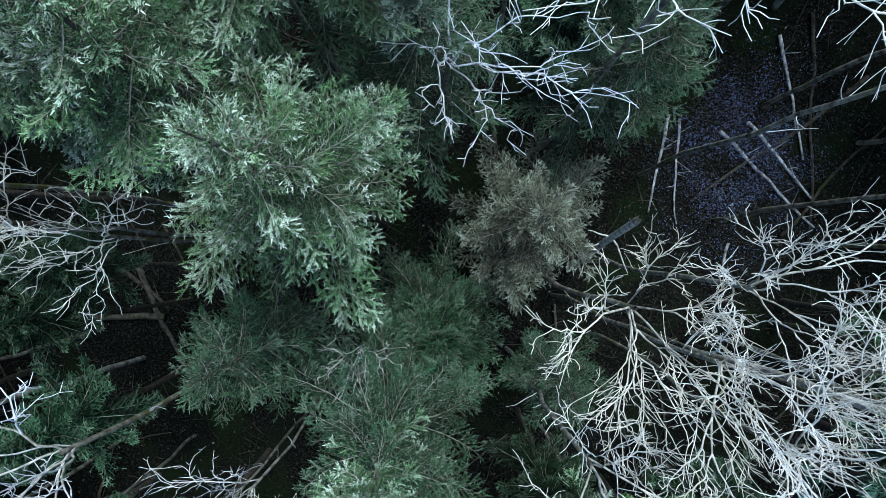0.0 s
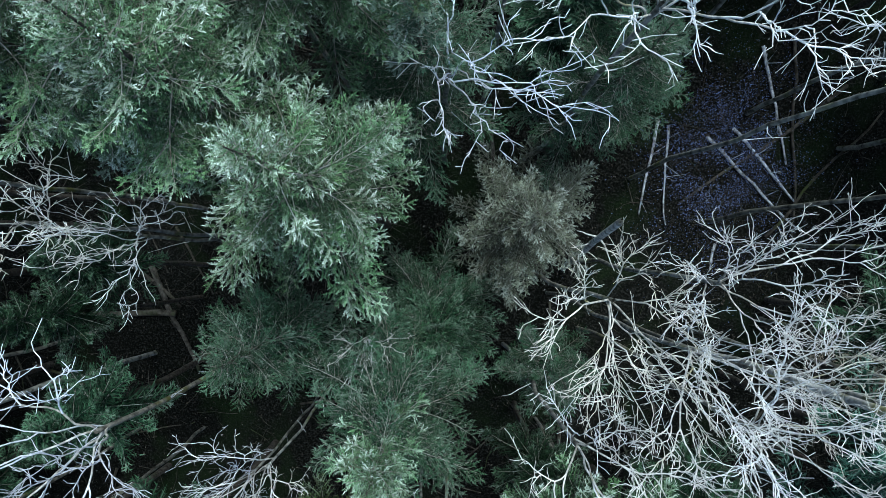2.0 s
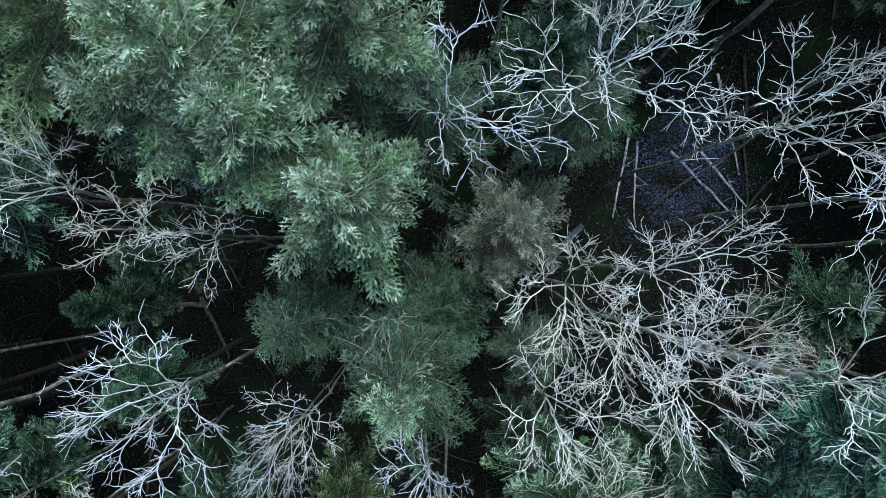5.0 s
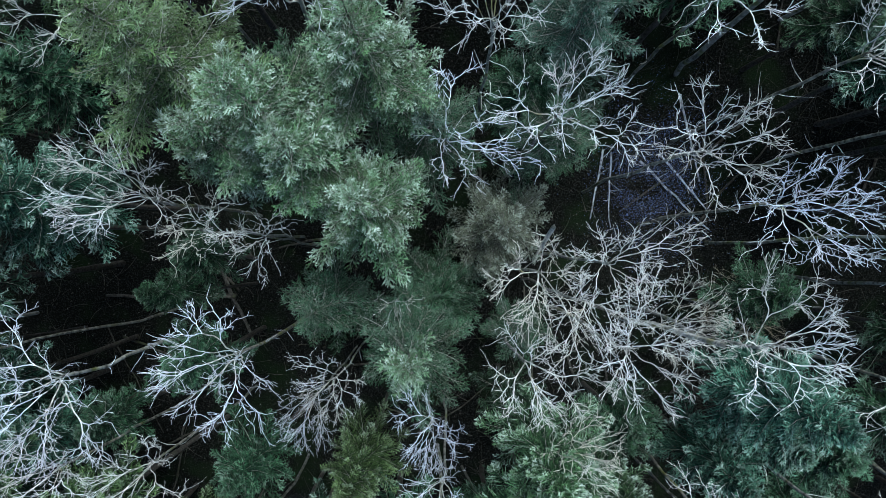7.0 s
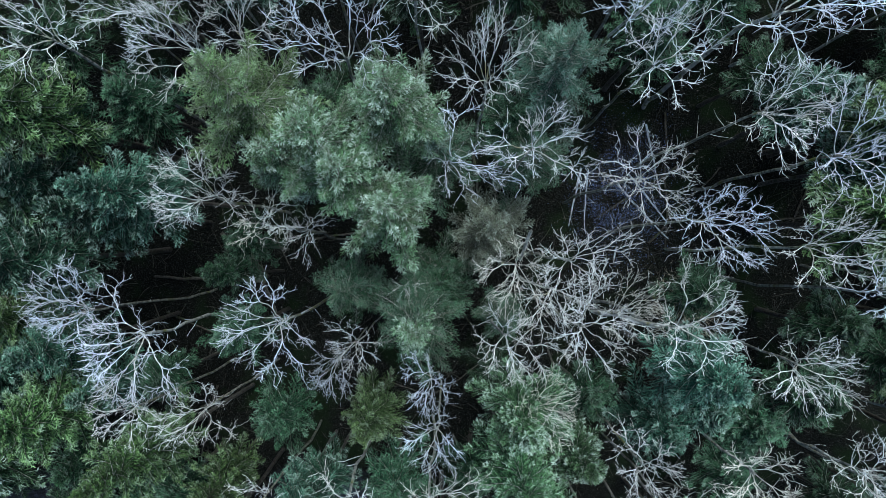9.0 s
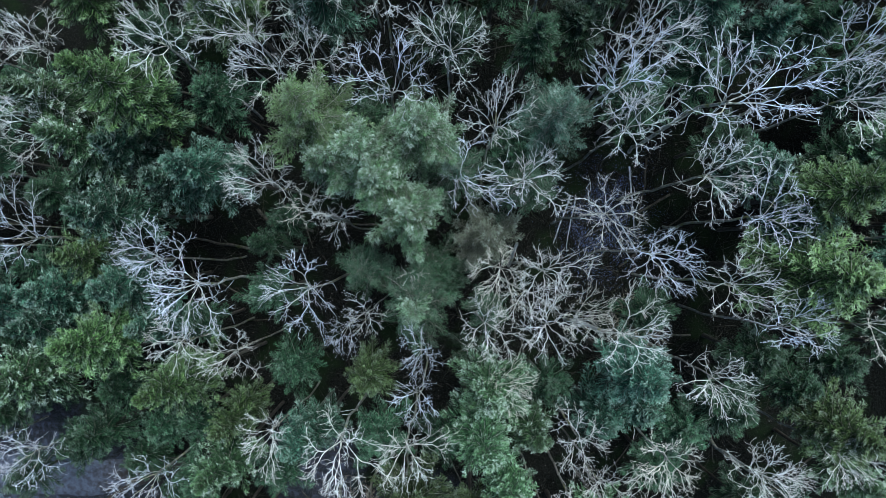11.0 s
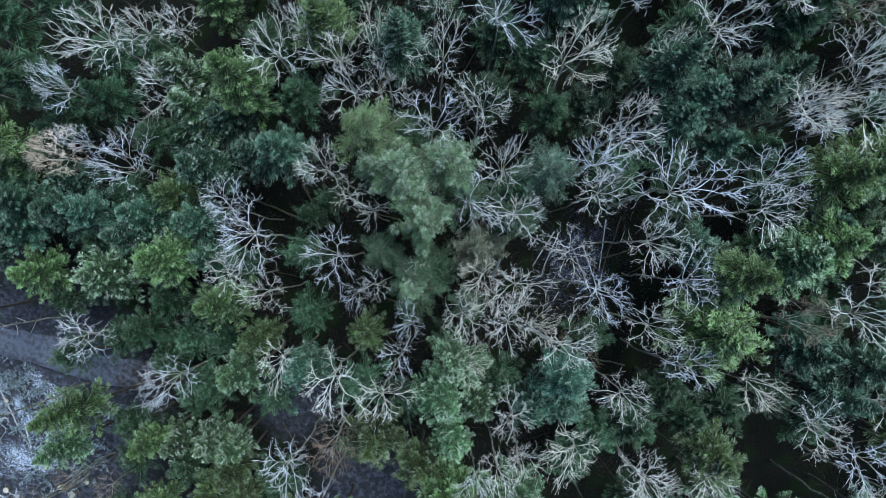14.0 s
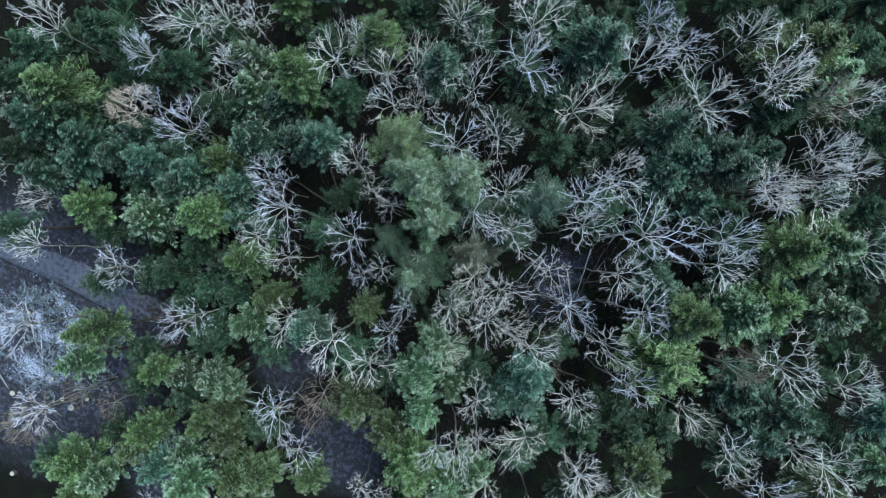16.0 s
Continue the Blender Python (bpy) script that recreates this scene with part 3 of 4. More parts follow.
spruce(-2.8, -7.7, 12.8, 1.5, "yellow")
spruce(2.9, -9.3, 14.9, 1.9, "green")
spruce(5.0, -11.9, 13.4, 1.7, "green")
spruce(0.4, -14.1, 10.5, 2.2, "yellow")
spruce(-11.4, -9.0, 14.8, 1.7, "yellow")
spruce(-9.5, -10.4, 12.4, 1.4, "yellow")
spruce(-9.6, -13.3, 13.2, 1.7, "green")
spruce(-20.0, -21.5, 10.5, 2.0, "yellow")
spruce(-15.0, -22.5, 7.1, 1.6, "yellow")
spruce(-12.8, -21.0, 6.4, 1.5, "green")
spruce(-10.1, -19.6, 7.9, 1.8, "green")
spruce(-8.4, -21.5, 7.4, 1.7, "yellow")
spruce(-9.0, -23.0, 8.2, 1.6, "yellow")
spruce(-6.2, -11.8, 10.9, 1.5, "blue")
spruce(16.8, 5.4, 17.9, 1.9, "yellow")
spruce(21.3, 9.0, 17.1, 2.0, "yellow")
spruce(17.2, 1.6, 17.1, 2.8, "yellow")
spruce(20.0, 6.9, 16.1, 2.0, "green")
spruce(23.7, 2.1, 14.5, 1.6, "blue")
spruce(21.3, -5.7, 13.1, 2.2, "yellow")
spruce(19.2, 12.4, 19.5, 2.0, "yellow")
spruce(10.5, -4.7, 14.9, 1.9, "blue")
spruce(26.2, 0.5, 15.0, 1.6, "blue")
spruce(13.8, 20.4, 18.5, 2.0, "muted")
spruce(7.8, 14.6, 18.9, 1.8, "muted")
spruce(6.0, -8.7, 11.4, 1.6, "green")
spruce(4.0, -7.0, 14.0, 2.0, "green")
spruce(-5.6, 2.6, 17.0, 1.7, "green", near=True)
spruce(-31.9, -6.1, 12.4, 2.6, "yellow")
spruce(-31.8, -9.2, 11.5, 2.4, "muted")
spruce(-12.0, 9.7, 17.3, 2.0, "yellow")
spruce(-6.6, 13.6, 16.5, 2.0, "dark")
spruce(-0.3, 16.0, 19.4, 2.0, "blue")
spruce(1.7, 16.1, 19.4, 2.0, "blue")
spruce(11.7, 21.9, 21.3, 2.8, "yellow")
spruce(6.7, -15.8, 10.7, 2.3, "yellow")
spruce(4.4, -15.4, 9.7, 1.9, "yellow")
spruce(-13.2, -27.3, 5.9, 1.8, "yellow")
spruce(-9.3, -27.2, 6.0, 1.6, "green")
spruce(-17.1, -34.3, 4.9, 2.4, "yellow")
spruce(-14.7, -33.6, 4.1, 2.0, "green")
spruce(-4.8, -26.3, 6.4, 2.0, "yellow")
spruce(26.7, 3.3, 15.5, 2.0, "blue")
spruce(14.6, 5.8, 12.9, 1.9, "blue")
spruce(16.8, -6.3, 9.6, 2.0, "dark")
spruce(19.6, -4.5, 10.1, 2.0, "dark")
spruce(-5.0, -11.4, 9.6, 1.5, "blue")
spruce(0.1, -1.9, 9.4, 1.5, "dark")
spruce(-26.8, -2.0, 11.6, 1.7, "dark")
spruce(-30.9, -13.3, 8.4, 2.0, "muted")
spruce(-18.1, -14.4, 7.4, 1.8, "dark")
spruce(21.3, 14.0, 18.4, 2.0, "green")
spruce(10.3, 12.3, 16.0, 1.7, "muted")
spruce(5.3, 13.9, 15.9, 2.0, "dark")
spruce(-35.2, -4.9, 11.6, 2.2, "dark")
spruce(-30.3, -7.5, 10.0, 2.0, "dark")
spruce(25.0, 10.8, 16.6, 2.0, "green")
spruce(14.9, 22.3, 19.5, 2.2, "green")
spruce(20.8, 10.6, 14.8, 1.6, "muted")
spruce(17.3, 5.3, 13.8, 1.8, "green")
spruce(-2.3, 13.6, 14.7, 2.0, "dark")
spruce(-12.9, 5.3, 12.0, 2.0, "dark")
spruce(-15.1, 4.2, 13.7, 1.7, "dark")
spruce(-25.7, -5.5, 9.7, 1.6, "muted")
spruce(-28.9, -5.7, 8.6, 1.6, "dark")
spruce(11.8, -1.8, 9.7, 1.7, "dark")
spruce(7.1, -6.9, 8.2, 1.7, "dark")
spruce(2.8, -6.0, 8.3, 1.5, "dark")
spruce(13.7, 20.2, 16.9, 2.0, "dark")
spruce(14.2, 16.7, 17.3, 1.6, "muted")
spruce(15.1, 12.7, 14.8, 1.8, "dark")
spruce(28.2, 6.8, 13.5, 1.8, "dark")
spruce(11.6, -13.9, 9.3, 1.8, "green")
spruce(0.7, -22.9, 6.5, 1.7, "yellow")
spruce(-8.8, -19.6, 7.2, 1.6, "green")
spruce(2.7, 5.3, 11.5, 1.7, "dark")
spruce(2.8, 10.3, 13.9, 1.7, "dark")
spruce(7.5, -16.1, 11.6, 2.0, "yellow")
spruce(-7.1, -24.0, 7.0, 1.7, "yellow")
spruce(24.4, -0.5, 10.4, 1.7, "dark")
spruce(19.8, 7.4, 16.5, 1.8, "green")
spruce(17.1, 3.8, 13.4, 1.8, "blue")
spruce(18.2, 7.8, 13.5, 1.8, "dark")
spruce(-9.0, -0.6, 9.5, 1.3, "dark")
spruce(-13.2, -6.9, 7.6, 1.5, "dark")
spruce(23.3, 3.6, 13.5, 1.6, "blue")
spruce(9.9, -7.7, 11.0, 1.8, "muted")
spruce(-6.8, -7.9, 9.5, 1.8, "dark")
spruce(12.1, -6.9, 10.3, 1.8, "muted")
bare(-22.7, 3.2, 17.5, 2.6)
bare(-25.0, -0.3, 15.2, 1.8, "rimed")
bare(-23.1, -3.0, 14.9, 1.2, "lean")
bare(-21.0, -3.4, 13.8, 2.4, "fine")
bare(-19.2, 2.1, 16.1, 2.1, "fine")
bare(-13.4, -3.1, 15.0, 1.8, "rimed")
bare(-11.5, -4.0, 14.0, 2.5, "rimed")
bare(-6.0, -3.2, 14.8, 2.2)
bare(-13.3, 6.2, 17.6, 2.2)
bare(-9.9, 7.4, 17.4, 1.7)
bare(-8.2, 8.7, 17.8, 1.8)
bare(-4.3, 9.3, 19.4, 1.9)
bare(-2.4, 12.2, 20.0, 2.3)
bare(-8.3, 5.8, 18.4, 1.7)
bare(-7.4, 6.9, 16.3, 1.7)
bare(-8.8, 1.4, 16.4, 1.9, "fine")
bare(-6.8, 0.4, 15.2, 1.7, "spread")
bare(-5.1, 0.2, 14.8, 1.5, "spread")
bare(-3.3, 5.6, 18.8, 2.2)
bare(-1.2, 7.6, 19.4, 1.9)
bare(1.1, 4.9, 19.4, 1.7)
bare(1.9, 11.5, 19.6, 2.5)
bare(3.4, 15.1, 21.8, 2.1)
bare(8.1, 15.4, 22.0, 2.4)
bare(10.7, 19.1, 21.8, 2.4)
bare(16.3, 17.4, 21.0, 2.2, "lean")
bare(15.2, 14.4, 18.4, 2.1)
bare(5.7, 7.1, 19.6, 2.2)
bare(6.5, 9.6, 20.2, 2.2, "fine")
bare(6.7, 6.0, 17.7, 2.0)
bare(10.3, 7.5, 18.8, 3.1)
bare(14.6, 9.8, 19.4, 2.2)
bare(0.1, 3.1, 14.3, 2.4, "spread")
bare(2.8, 3.1, 17.8, 1.9)
bare(6.6, 2.3, 17.1, 1.9)
bare(2.6, -0.8, 16.2, 1.7)
bare(3.9, -1.6, 15.8, 1.7)
bare(4.7, -0.6, 15.0, 1.9)
bare(2.4, -3.5, 14.4, 1.9)
bare(5.2, -3.0, 15.4, 2.0)
bare(8.6, -2.9, 15.8, 2.1)
bare(12.6, 0.2, 16.8, 2.0)
bare(13.7, 3.4, 16.4, 2.2)
bare(15.8, -1.3, 15.8, 2.0)
bare(22.8, 5.4, 17.8, 2.6)
bare(21.0, 3.9, 16.4, 2.2, "brown")
bare(24.5, -1.4, 15.5, 2.2)
bare(20.0, -0.5, 15.1, 1.8)
bare(17.5, -8.8, 12.8, 2.3)
bare(12.2, -8.5, 14.4, 2.2)
bare(7.9, -8.3, 14.4, 1.8)
bare(-0.2, -10.6, 12.6, 2.1)
bare(-3.4, -10.3, 14.4, 2.5)
bare(-3.2, -4.0, 14.3, 1.2)
bare(-0.3, -5.3, 14.4, 1.3)
bare(-1.5, -1.8, 12.8, 0.8, "spread")
bare(-1.9, -15.0, 11.8, 2.0, "brown")
bare(-14.4, -16.2, 8.8, 2.4, "fine")
bare(-22.5, -16.7, 6.8, 2.3, "fine")
bare(-21.2, -30.0, 6.0, 2.4)
bare(8.8, -12.3, 11.8, 2.0)
bare(9.3, 1.0, 15.6, 2.0, "rimed")
bare(10.6, 4.7, 17.2, 2.0)
bare(-9.7, -7.3, 12.0, 1.7)
bare(13.4, -4.2, 14.8, 2.0)
bare(6.8, -2.6, 13.6, 1.6)
bare(11.5, -2.5, 7.4, 1.9, "brush")
bare(-3.3, 14.9, 18.9, 2.4)
bare(-7.7, 12.9, 18.2, 1.7)
bare(8.5, 21.1, 20.9, 2.0, "lean")
bare(27.3, 6.6, 17.4, 2.2)
bare(30.0, 1.5, 16.0, 2.5)
bare(-4.4, -18.2, 9.6, 2.4)
bare(-1.1, -20.1, 9.1, 2.0)
bare(-25.7, -24.4, 7.3, 2.4)
bare(-17.9, -29.0, 1.2, 1.7, "brown")
bare(-23.0, -33.1, 2.9, 2.8, "brush")
bare(-2.0, -17.2, 6.9, 2.0, "brown")
bare(0.2, -14.7, 6.7, 1.7, "brown")
bare(-21.2, -30.1, -0.2, 1.7, "brown")
bare(15.3, 14.0, 19.1, 1.8)
bare(11.6, 19.3, 20.5, 2.0)
bare(15.7, 8.8, 17.7, 2.0)
bare(14.8, 21.1, 20.1, 2.2, "brown")
bare(17.3, 16.7, 19.9, 1.8, "lean")
bare(12.4, -13.7, 11.3, 1.8)
bare(4.8, -20.1, 8.3, 1.8)
bare(-7.3, -11.2, 11.5, 1.8)
bare(-32.8, -2.4, 13.3, 2.4)
bare(28.1, 1.4, 14.9, 2.0)
bare(17.4, -9.0, 12.7, 2.2)
bare(10.1, -11.0, 11.0, 1.7)
bare(2.9, 18.6, 20.1, 1.7)
bare(5.1, 18.4, 20.1, 2.0)
bare(22.6, 14.4, 18.4, 1.8)
bare(15.8, 21.3, 20.2, 2.0, "fine")
bare(21.3, -7.1, 12.4, 1.8)
bare(14.7, 14.6, 19.3, 2.0)
bare(18.4, 17.4, 20.1, 2.0)
bare(18.4, 15.5, 18.6, 1.8)
bare(-13.0, 8.4, 15.8, 1.5)
bare(-21.6, 4.7, 15.5, 1.8)
bare(-20.3, 5.8, 14.9, 1.7)
bare(-6.3, 12.6, 16.2, 1.4)
bare(-30.4, -14.9, 7.8, 1.8, "fine")
bare(7.7, -13.5, 11.2, 1.6)
bare(-24.5, -4.4, 14.6, 1.7, "tan")
bare(0.0, -7.7, 12.6, 1.6)
bare(7.6, 15.4, 16.3, 1.5)
bare(-12.4, -7.2, 12.5, 1.8)
bare(-4.3, -5.1, 13.3, 1.2, "fine")
bare(3.7, -6.6, 13.1, 1.7)


# ---- trees between and round them ----
TREES = [(o.location.x, o.location.y) for o in scene.objects if o.parent is None and o.type == "EMPTY"]
ROAD = ((-60, -29), (-38.5, -24.6), (-31, -23.1), (-24, -22.3), (-20, -21.3), (-15, -18.6), (-10, -16.7), (-5, -16.8), (0, -18.8), (5, -21.5), (12, -24), (45, -32))
OPEN = ((9.7, 2.8, 3.6), (7.0, 1.0, 2.0), (4.0, -25.5, 3.2), (-3.0, -15.0, 2.0), (-11.5, -14.3, 1.8), (24.5, -4.2, 3.0), (-31, -33, 11.5), (2, -22, 4.6), (27, -5, 3.4), (-23, 10.5, 2.2), (-13, -34.5, 3.5), (-6.5, -1.8, 2.0), (-10.5, 4.6, 2.6), (3.5, 0.8, 1.6), (-6.0, -3.6, 2.3))


def road_y(x):
    return float(np.interp(x, [p[0] for p in ROAD], [p[1] for p in ROAD]))


fill_rng = np.random.default_rng(5)
for _ in range(4000):
    x, y = fill_rng.uniform(-46, 44), fill_rng.uniform(-44, 36)
    c, s2 = math.cos(radians(33.3)), math.sin(radians(33.3))
    across, along = x * c + y * s2, -x * s2 + y * c
    if abs(across) > 37 or abs(along) > 23.5:
        continue
    if (x < -16 and abs(y - road_y(x)) < 2.4) or any(math.hypot(x - a, y - b) < r for a, b, r in OPEN):
        continue
    inner = abs(across) < 31 and abs(along) < 17.5
    if any(math.hypot(x - a, y - b) < (2.1 if inner else 2.5) for a, b in TREES):
        continue
    TREES.append((x, y))
    top = 14.6 + 0.026 * x + 0.28 * y
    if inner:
        # low spruces in the gaps get the needles darkened for canopy shade
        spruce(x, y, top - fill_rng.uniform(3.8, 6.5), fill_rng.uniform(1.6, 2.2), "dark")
    elif fill_rng.random() < 0.72:
        tint = ("blue", "green", "yellow", "dark")[int(fill_rng.integers(4))]
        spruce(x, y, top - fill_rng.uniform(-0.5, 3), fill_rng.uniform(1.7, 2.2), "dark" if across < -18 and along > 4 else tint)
    else:
        bare(x, y, top - fill_rng.uniform(-0.5, 2), fill_rng.uniform(1.9, 2.6), "alder" if fill_rng.random() < 0.8 else "fine")

# ---- forest track ----


def build_road():
    xs = np.arange(-60, -13.9, 0.6)
    mid = np.array([(x, road_y(x)) for x in xs])
    mid[:, 1] = np.convolve(np.pad(mid[:, 1], 6, mode="edge"), np.ones(13) / 13, "valid")
    nrm = unit(np.gradient(mid, axis=0))[:, ::-1] * np.array([-1, 1])
    offs = np.array([-1.7, -1.5, -0.8, 0.0, 0.8, 1.5, 1.7])
    rise = np.array([-0.4, 0.13, 0.12, 0.17, 0.12, 0.13, -0.4])
    wob = np.array([[noise.noise(Vector((x * 0.4, o * 3, 2))) for o in offs] for x in xs]) * 0.22
    p = mid[:, None] + nrm[:, None] * ((offs[None] + wob) * np.interp(xs, [-24, -14], [1, 0.1])[:, None])[..., None]
    z = gz(mid[:, 0], mid[:, 1])[:, None] + rise[None] + 0.12
    k, w = len(xs), len(offs)
    i, j = np.meshgrid(np.arange(k - 1), np.arange(w - 1), indexing="ij")
    q = (i * w + j).ravel()
    tris = np.concatenate([np.stack([q, q + w, q + w + 1], 1), np.stack([q, q + w + 1, q + 1], 1)])
    m, n, l, pb = material("track_gravel", 0.9)
    pos = n.new("ShaderNodeNewGeometry").outputs["Position"]
    gravel = ramp(n, l, noise_tex(n, l, 22.0, 8.0, pos), [(0.3, (0.044, 0.051, 0.073)), (0.7, (0.112, 0.128, 0.185))])
    sep, east = n.new("ShaderNodeSeparateXYZ"), n.new("ShaderNodeMapRange")
    l.new(pos, sep.inputs[0])
    l.new(sep.outputs["X"], east.inputs[0])
    east.inputs[1].default_value, east.inputs[2].default_value, east.inputs[3].default_value, east.inputs[4].default_value = -24.0, -17.0, 0.0, 0.45
    leaves = ramp(n, l, calc(n, l, "ADD", noise_tex(n, l, 2.6, 9.0, pos), east.outputs[0]), [(0.42, (0, 0, 0)), (0.8, (0.97, 0.97, 0.97))])
    l.new(mix(n, l, leaves, gravel, (0.022, 0.018, 0.017)), pb.inputs["Base Color"])
    bump(n, l, pb, noise_tex(n, l, 30.0, 6.0, pos), 0.6, 0.03)
    road = new("road", mesh_of("road", np.concatenate([p, z[..., None]], -1).reshape(-1, 3), tris, [m], smooth=True))
    tagged(road, "narrow grey gravel forest track with leaf litter", "forest track", kind="structure")


build_road()

# ---- fallen wood ----


def log(x0, y0, x1, y1, r, pale=False, seed=0):
    rng = np.random.default_rng(seed + int(abs(x0 * 10)))
    k = 9
    u = np.linspace(0, 1, k)
    L = math.hypot(x1 - x0, y1 - y0)
    xs = x0 + (x1 - x0) * u + np.cumsum(rng.normal(size=k)) * 0.01 * L
    ys = y0 + (y1 - y0) * u + np.cumsum(rng.normal(size=k)) * 0.01 * L
    pts = np.stack([xs, ys, gz(xs, ys) + r * 0.8 + 0.05], -1)
    lines = [(pts, r * (1 - 0.45 * u), 8, 0)]
    for _ in range(5):
        i = int(rng.integers(1, k - 1))
        d = unit(rng.normal(size=3) + np.array([0, 0, 0.8]))
        lines.append(([pts[i], pts[i] + d * 0.3, pts[i] + d * rng.uniform(0.4, 0.8)], [r * 0.3, r * 0.2, r * 0.08], 4, 0))
    v, t, mi = tubes(lines)
    ends = []
    for first, flip in ((0, True), ((k - 1) * 8, False)):
        for s in range(1, 7):
            tri = (first, first + s, first + s + 1)
            ends.append(tri[::-1] if flip else tri)
    o = np.array([x0, y0, float(gz(x0, y0))])
    ob = new("fallen_log", mesh_of("fallen_log", v - o, np.concatenate([t, np.array(ends)]), [FROSTED_LOG if pale else DEADWOOD], smooth=True))
    ob.location = o
    tagged(ob, "thin fallen trunk dusted with frost on the forest floor" if pale else "dark mossy fallen trunk on the forest floor", "fallen log", "fallen trunks")


FROSTED_LOG = bark_material("frosted_log", (0.10, 0.10, 0.10), (0.5, 0.55, 0.64), (0.1, 0.11, 0.06), 0.6, 7.0)
log(7.4, 4.4, 7.0, 1.2, 0.056, True)
log(7.8, 4.3, 7.9, 0.6, 0.043, True)
log(9.1, 3.9, 12.6, 0.5, 0.062, True)
log(10.0, 4.1, 12.2, 1.6, 0.062, True)
log(10.6, 6.8, 11.8, 3.0, 0.056, True)
log(11.6, 7.4, 12.5, 0.2, 0.06)
log(9.8, 0.2, 9.5, -2.4, 0.050, True)
log(-12.9, 0.2, -10.0, -2.4, 0.11)
log(-11.1, -0.6, -9.7, -4.8, 0.12)
log(-10.4, -2.5, -17.2, -2.7, 0.13)
log(-33.6, -28.8, -29.2, -33.4, 0.074, True)
log(-34.5, -36.4, -30.8, -38.4, 0.062, True)
log(-30.5, -31.0, -28.2, -35.0, 0.056, True)
log_rng = np.random.default_rng(21)
for _ in range(80):
    x, y, a, L = log_rng.uniform(-32, 34), log_rng.uniform(-24, 22), log_rng.uniform(0, 6.28), log_rng.uniform(2.5, 6.5)
    if abs(y - road_y(x)) > 5:
        log(x, y, x + math.cos(a) * L, y + math.sin(a) * L, log_rng.uniform(0.03, 0.08))


def build_sticks():
    rng = np.random.default_rng(8)
    lines = []
    for _ in range(1500):
        x, y, a, L = rng.uniform(-24, 26), rng.uniform(-18, 16), rng.uniform(0, 6.28), rng.uniform(0.4, 1.9)
        q = bend_line((x, y, 0), (math.cos(a), math.sin(a), 0), L, 4, 0.16, 0.0, rng)
        q[:, 2] = gz(q[:, 0], q[:, 1]) + np.abs(q[:, 2]) * 0.6 + 0.06
        lines.append((q, np.linspace(rng.uniform(0.012, 0.024), 0.005, 5), 3, 0))
    v, t, mi = tubes(lines)
    ob = new("fallen_sticks", mesh_of("fallen_sticks", v, t, [DEADWOOD]))
    tagged(ob, "dark dead sticks strewn over the forest floor", "dead sticks", kind="stuff")


build_sticks()


def build_litter():
    """Leaves on the floor, a part of them rimed with frost."""
    rng = np.random.default_rng(9)
    spots = [(9.9, 3.0, 2.3, 3.0, 30000), (-31.0, -31.0, 6.5, 6.5, 12000), (-12.5, -35.0, 2.2, 2.6, 1200), (1.5, -21.5, 4.0, 3.5, 1600)]
    pts = np.concatenate([np.stack([rng.normal(cx, sx * 0.62, k), rng.normal(cy, sy * 0.62, k)], -1) for cx, cy, sx, sy, k in spots])
    keep = np.array([noise.noise(Vector((x * 0.9, y * 0.9, 0))) + rng.normal() * 0.25 > -0.08 for x, y in pts])
    pts = pts[keep]
    k = len(pts)
    c = np.concatenate([pts, (gz(pts[:, 0], pts[:, 1]) + rng.uniform(0.1, 0.28, k))[:, None]], 1)
    a = unit(rng.normal(size=(k, 3)) * np.array([1, 1, 0.45]))
    b = unit(np.cross(a, rng.normal(size=(k, 3)) * np.array([0.5, 0.5, 1])))
    s = rng.uniform(0.01, 0.026, k)[:, None]
    up = np.array([0, 0, 0.02])
    v = np.stack([c - a * s, c + b * s * 0.55 + up, c + a * s, c - b * s * 0.55 + up], 1).reshape(-1, 3)
    q = np.arange(k)[:, None] * 4
    tris = np.concatenate([q + np.array([[0, 1, 2]]), q + np.array([[0, 2, 3]])])
    m, n, l, pb = material("rimed_leaves", 0.8)
    geo = n.new("ShaderNodeNewGeometry")
    l.new(ramp(n, l, geo.outputs["Random Per Island"], [(0.0, (0.02, 0.016, 0.014)), (0.45, (0.06, 0.05, 0.05)), (0.6, (0.10, 0.14, 0.28)), (1.0, (0.22, 0.30, 0.60))]), pb.inputs["Base Color"])
    ob = new("leaf_litter", mesh_of("leaf_litter", v, tris, [m]))
    tagged(ob, "fallen leaves partly rimed with bluish frost", "leaf litter", kind="stuff")


build_litter()

# ---- clearing: stumps and frosted shrubs ----
m_cut, n_, l_, p_ = material("cut_wood", 0.8)
l_.new(ramp(n_, l_, noise_tex(n_, l_, 12.0, 4.0), [(0.3, (0.2, 0.195, 0.17)), (0.7, (0.36, 0.36, 0.34))]), p_.inputs["Base Color"])


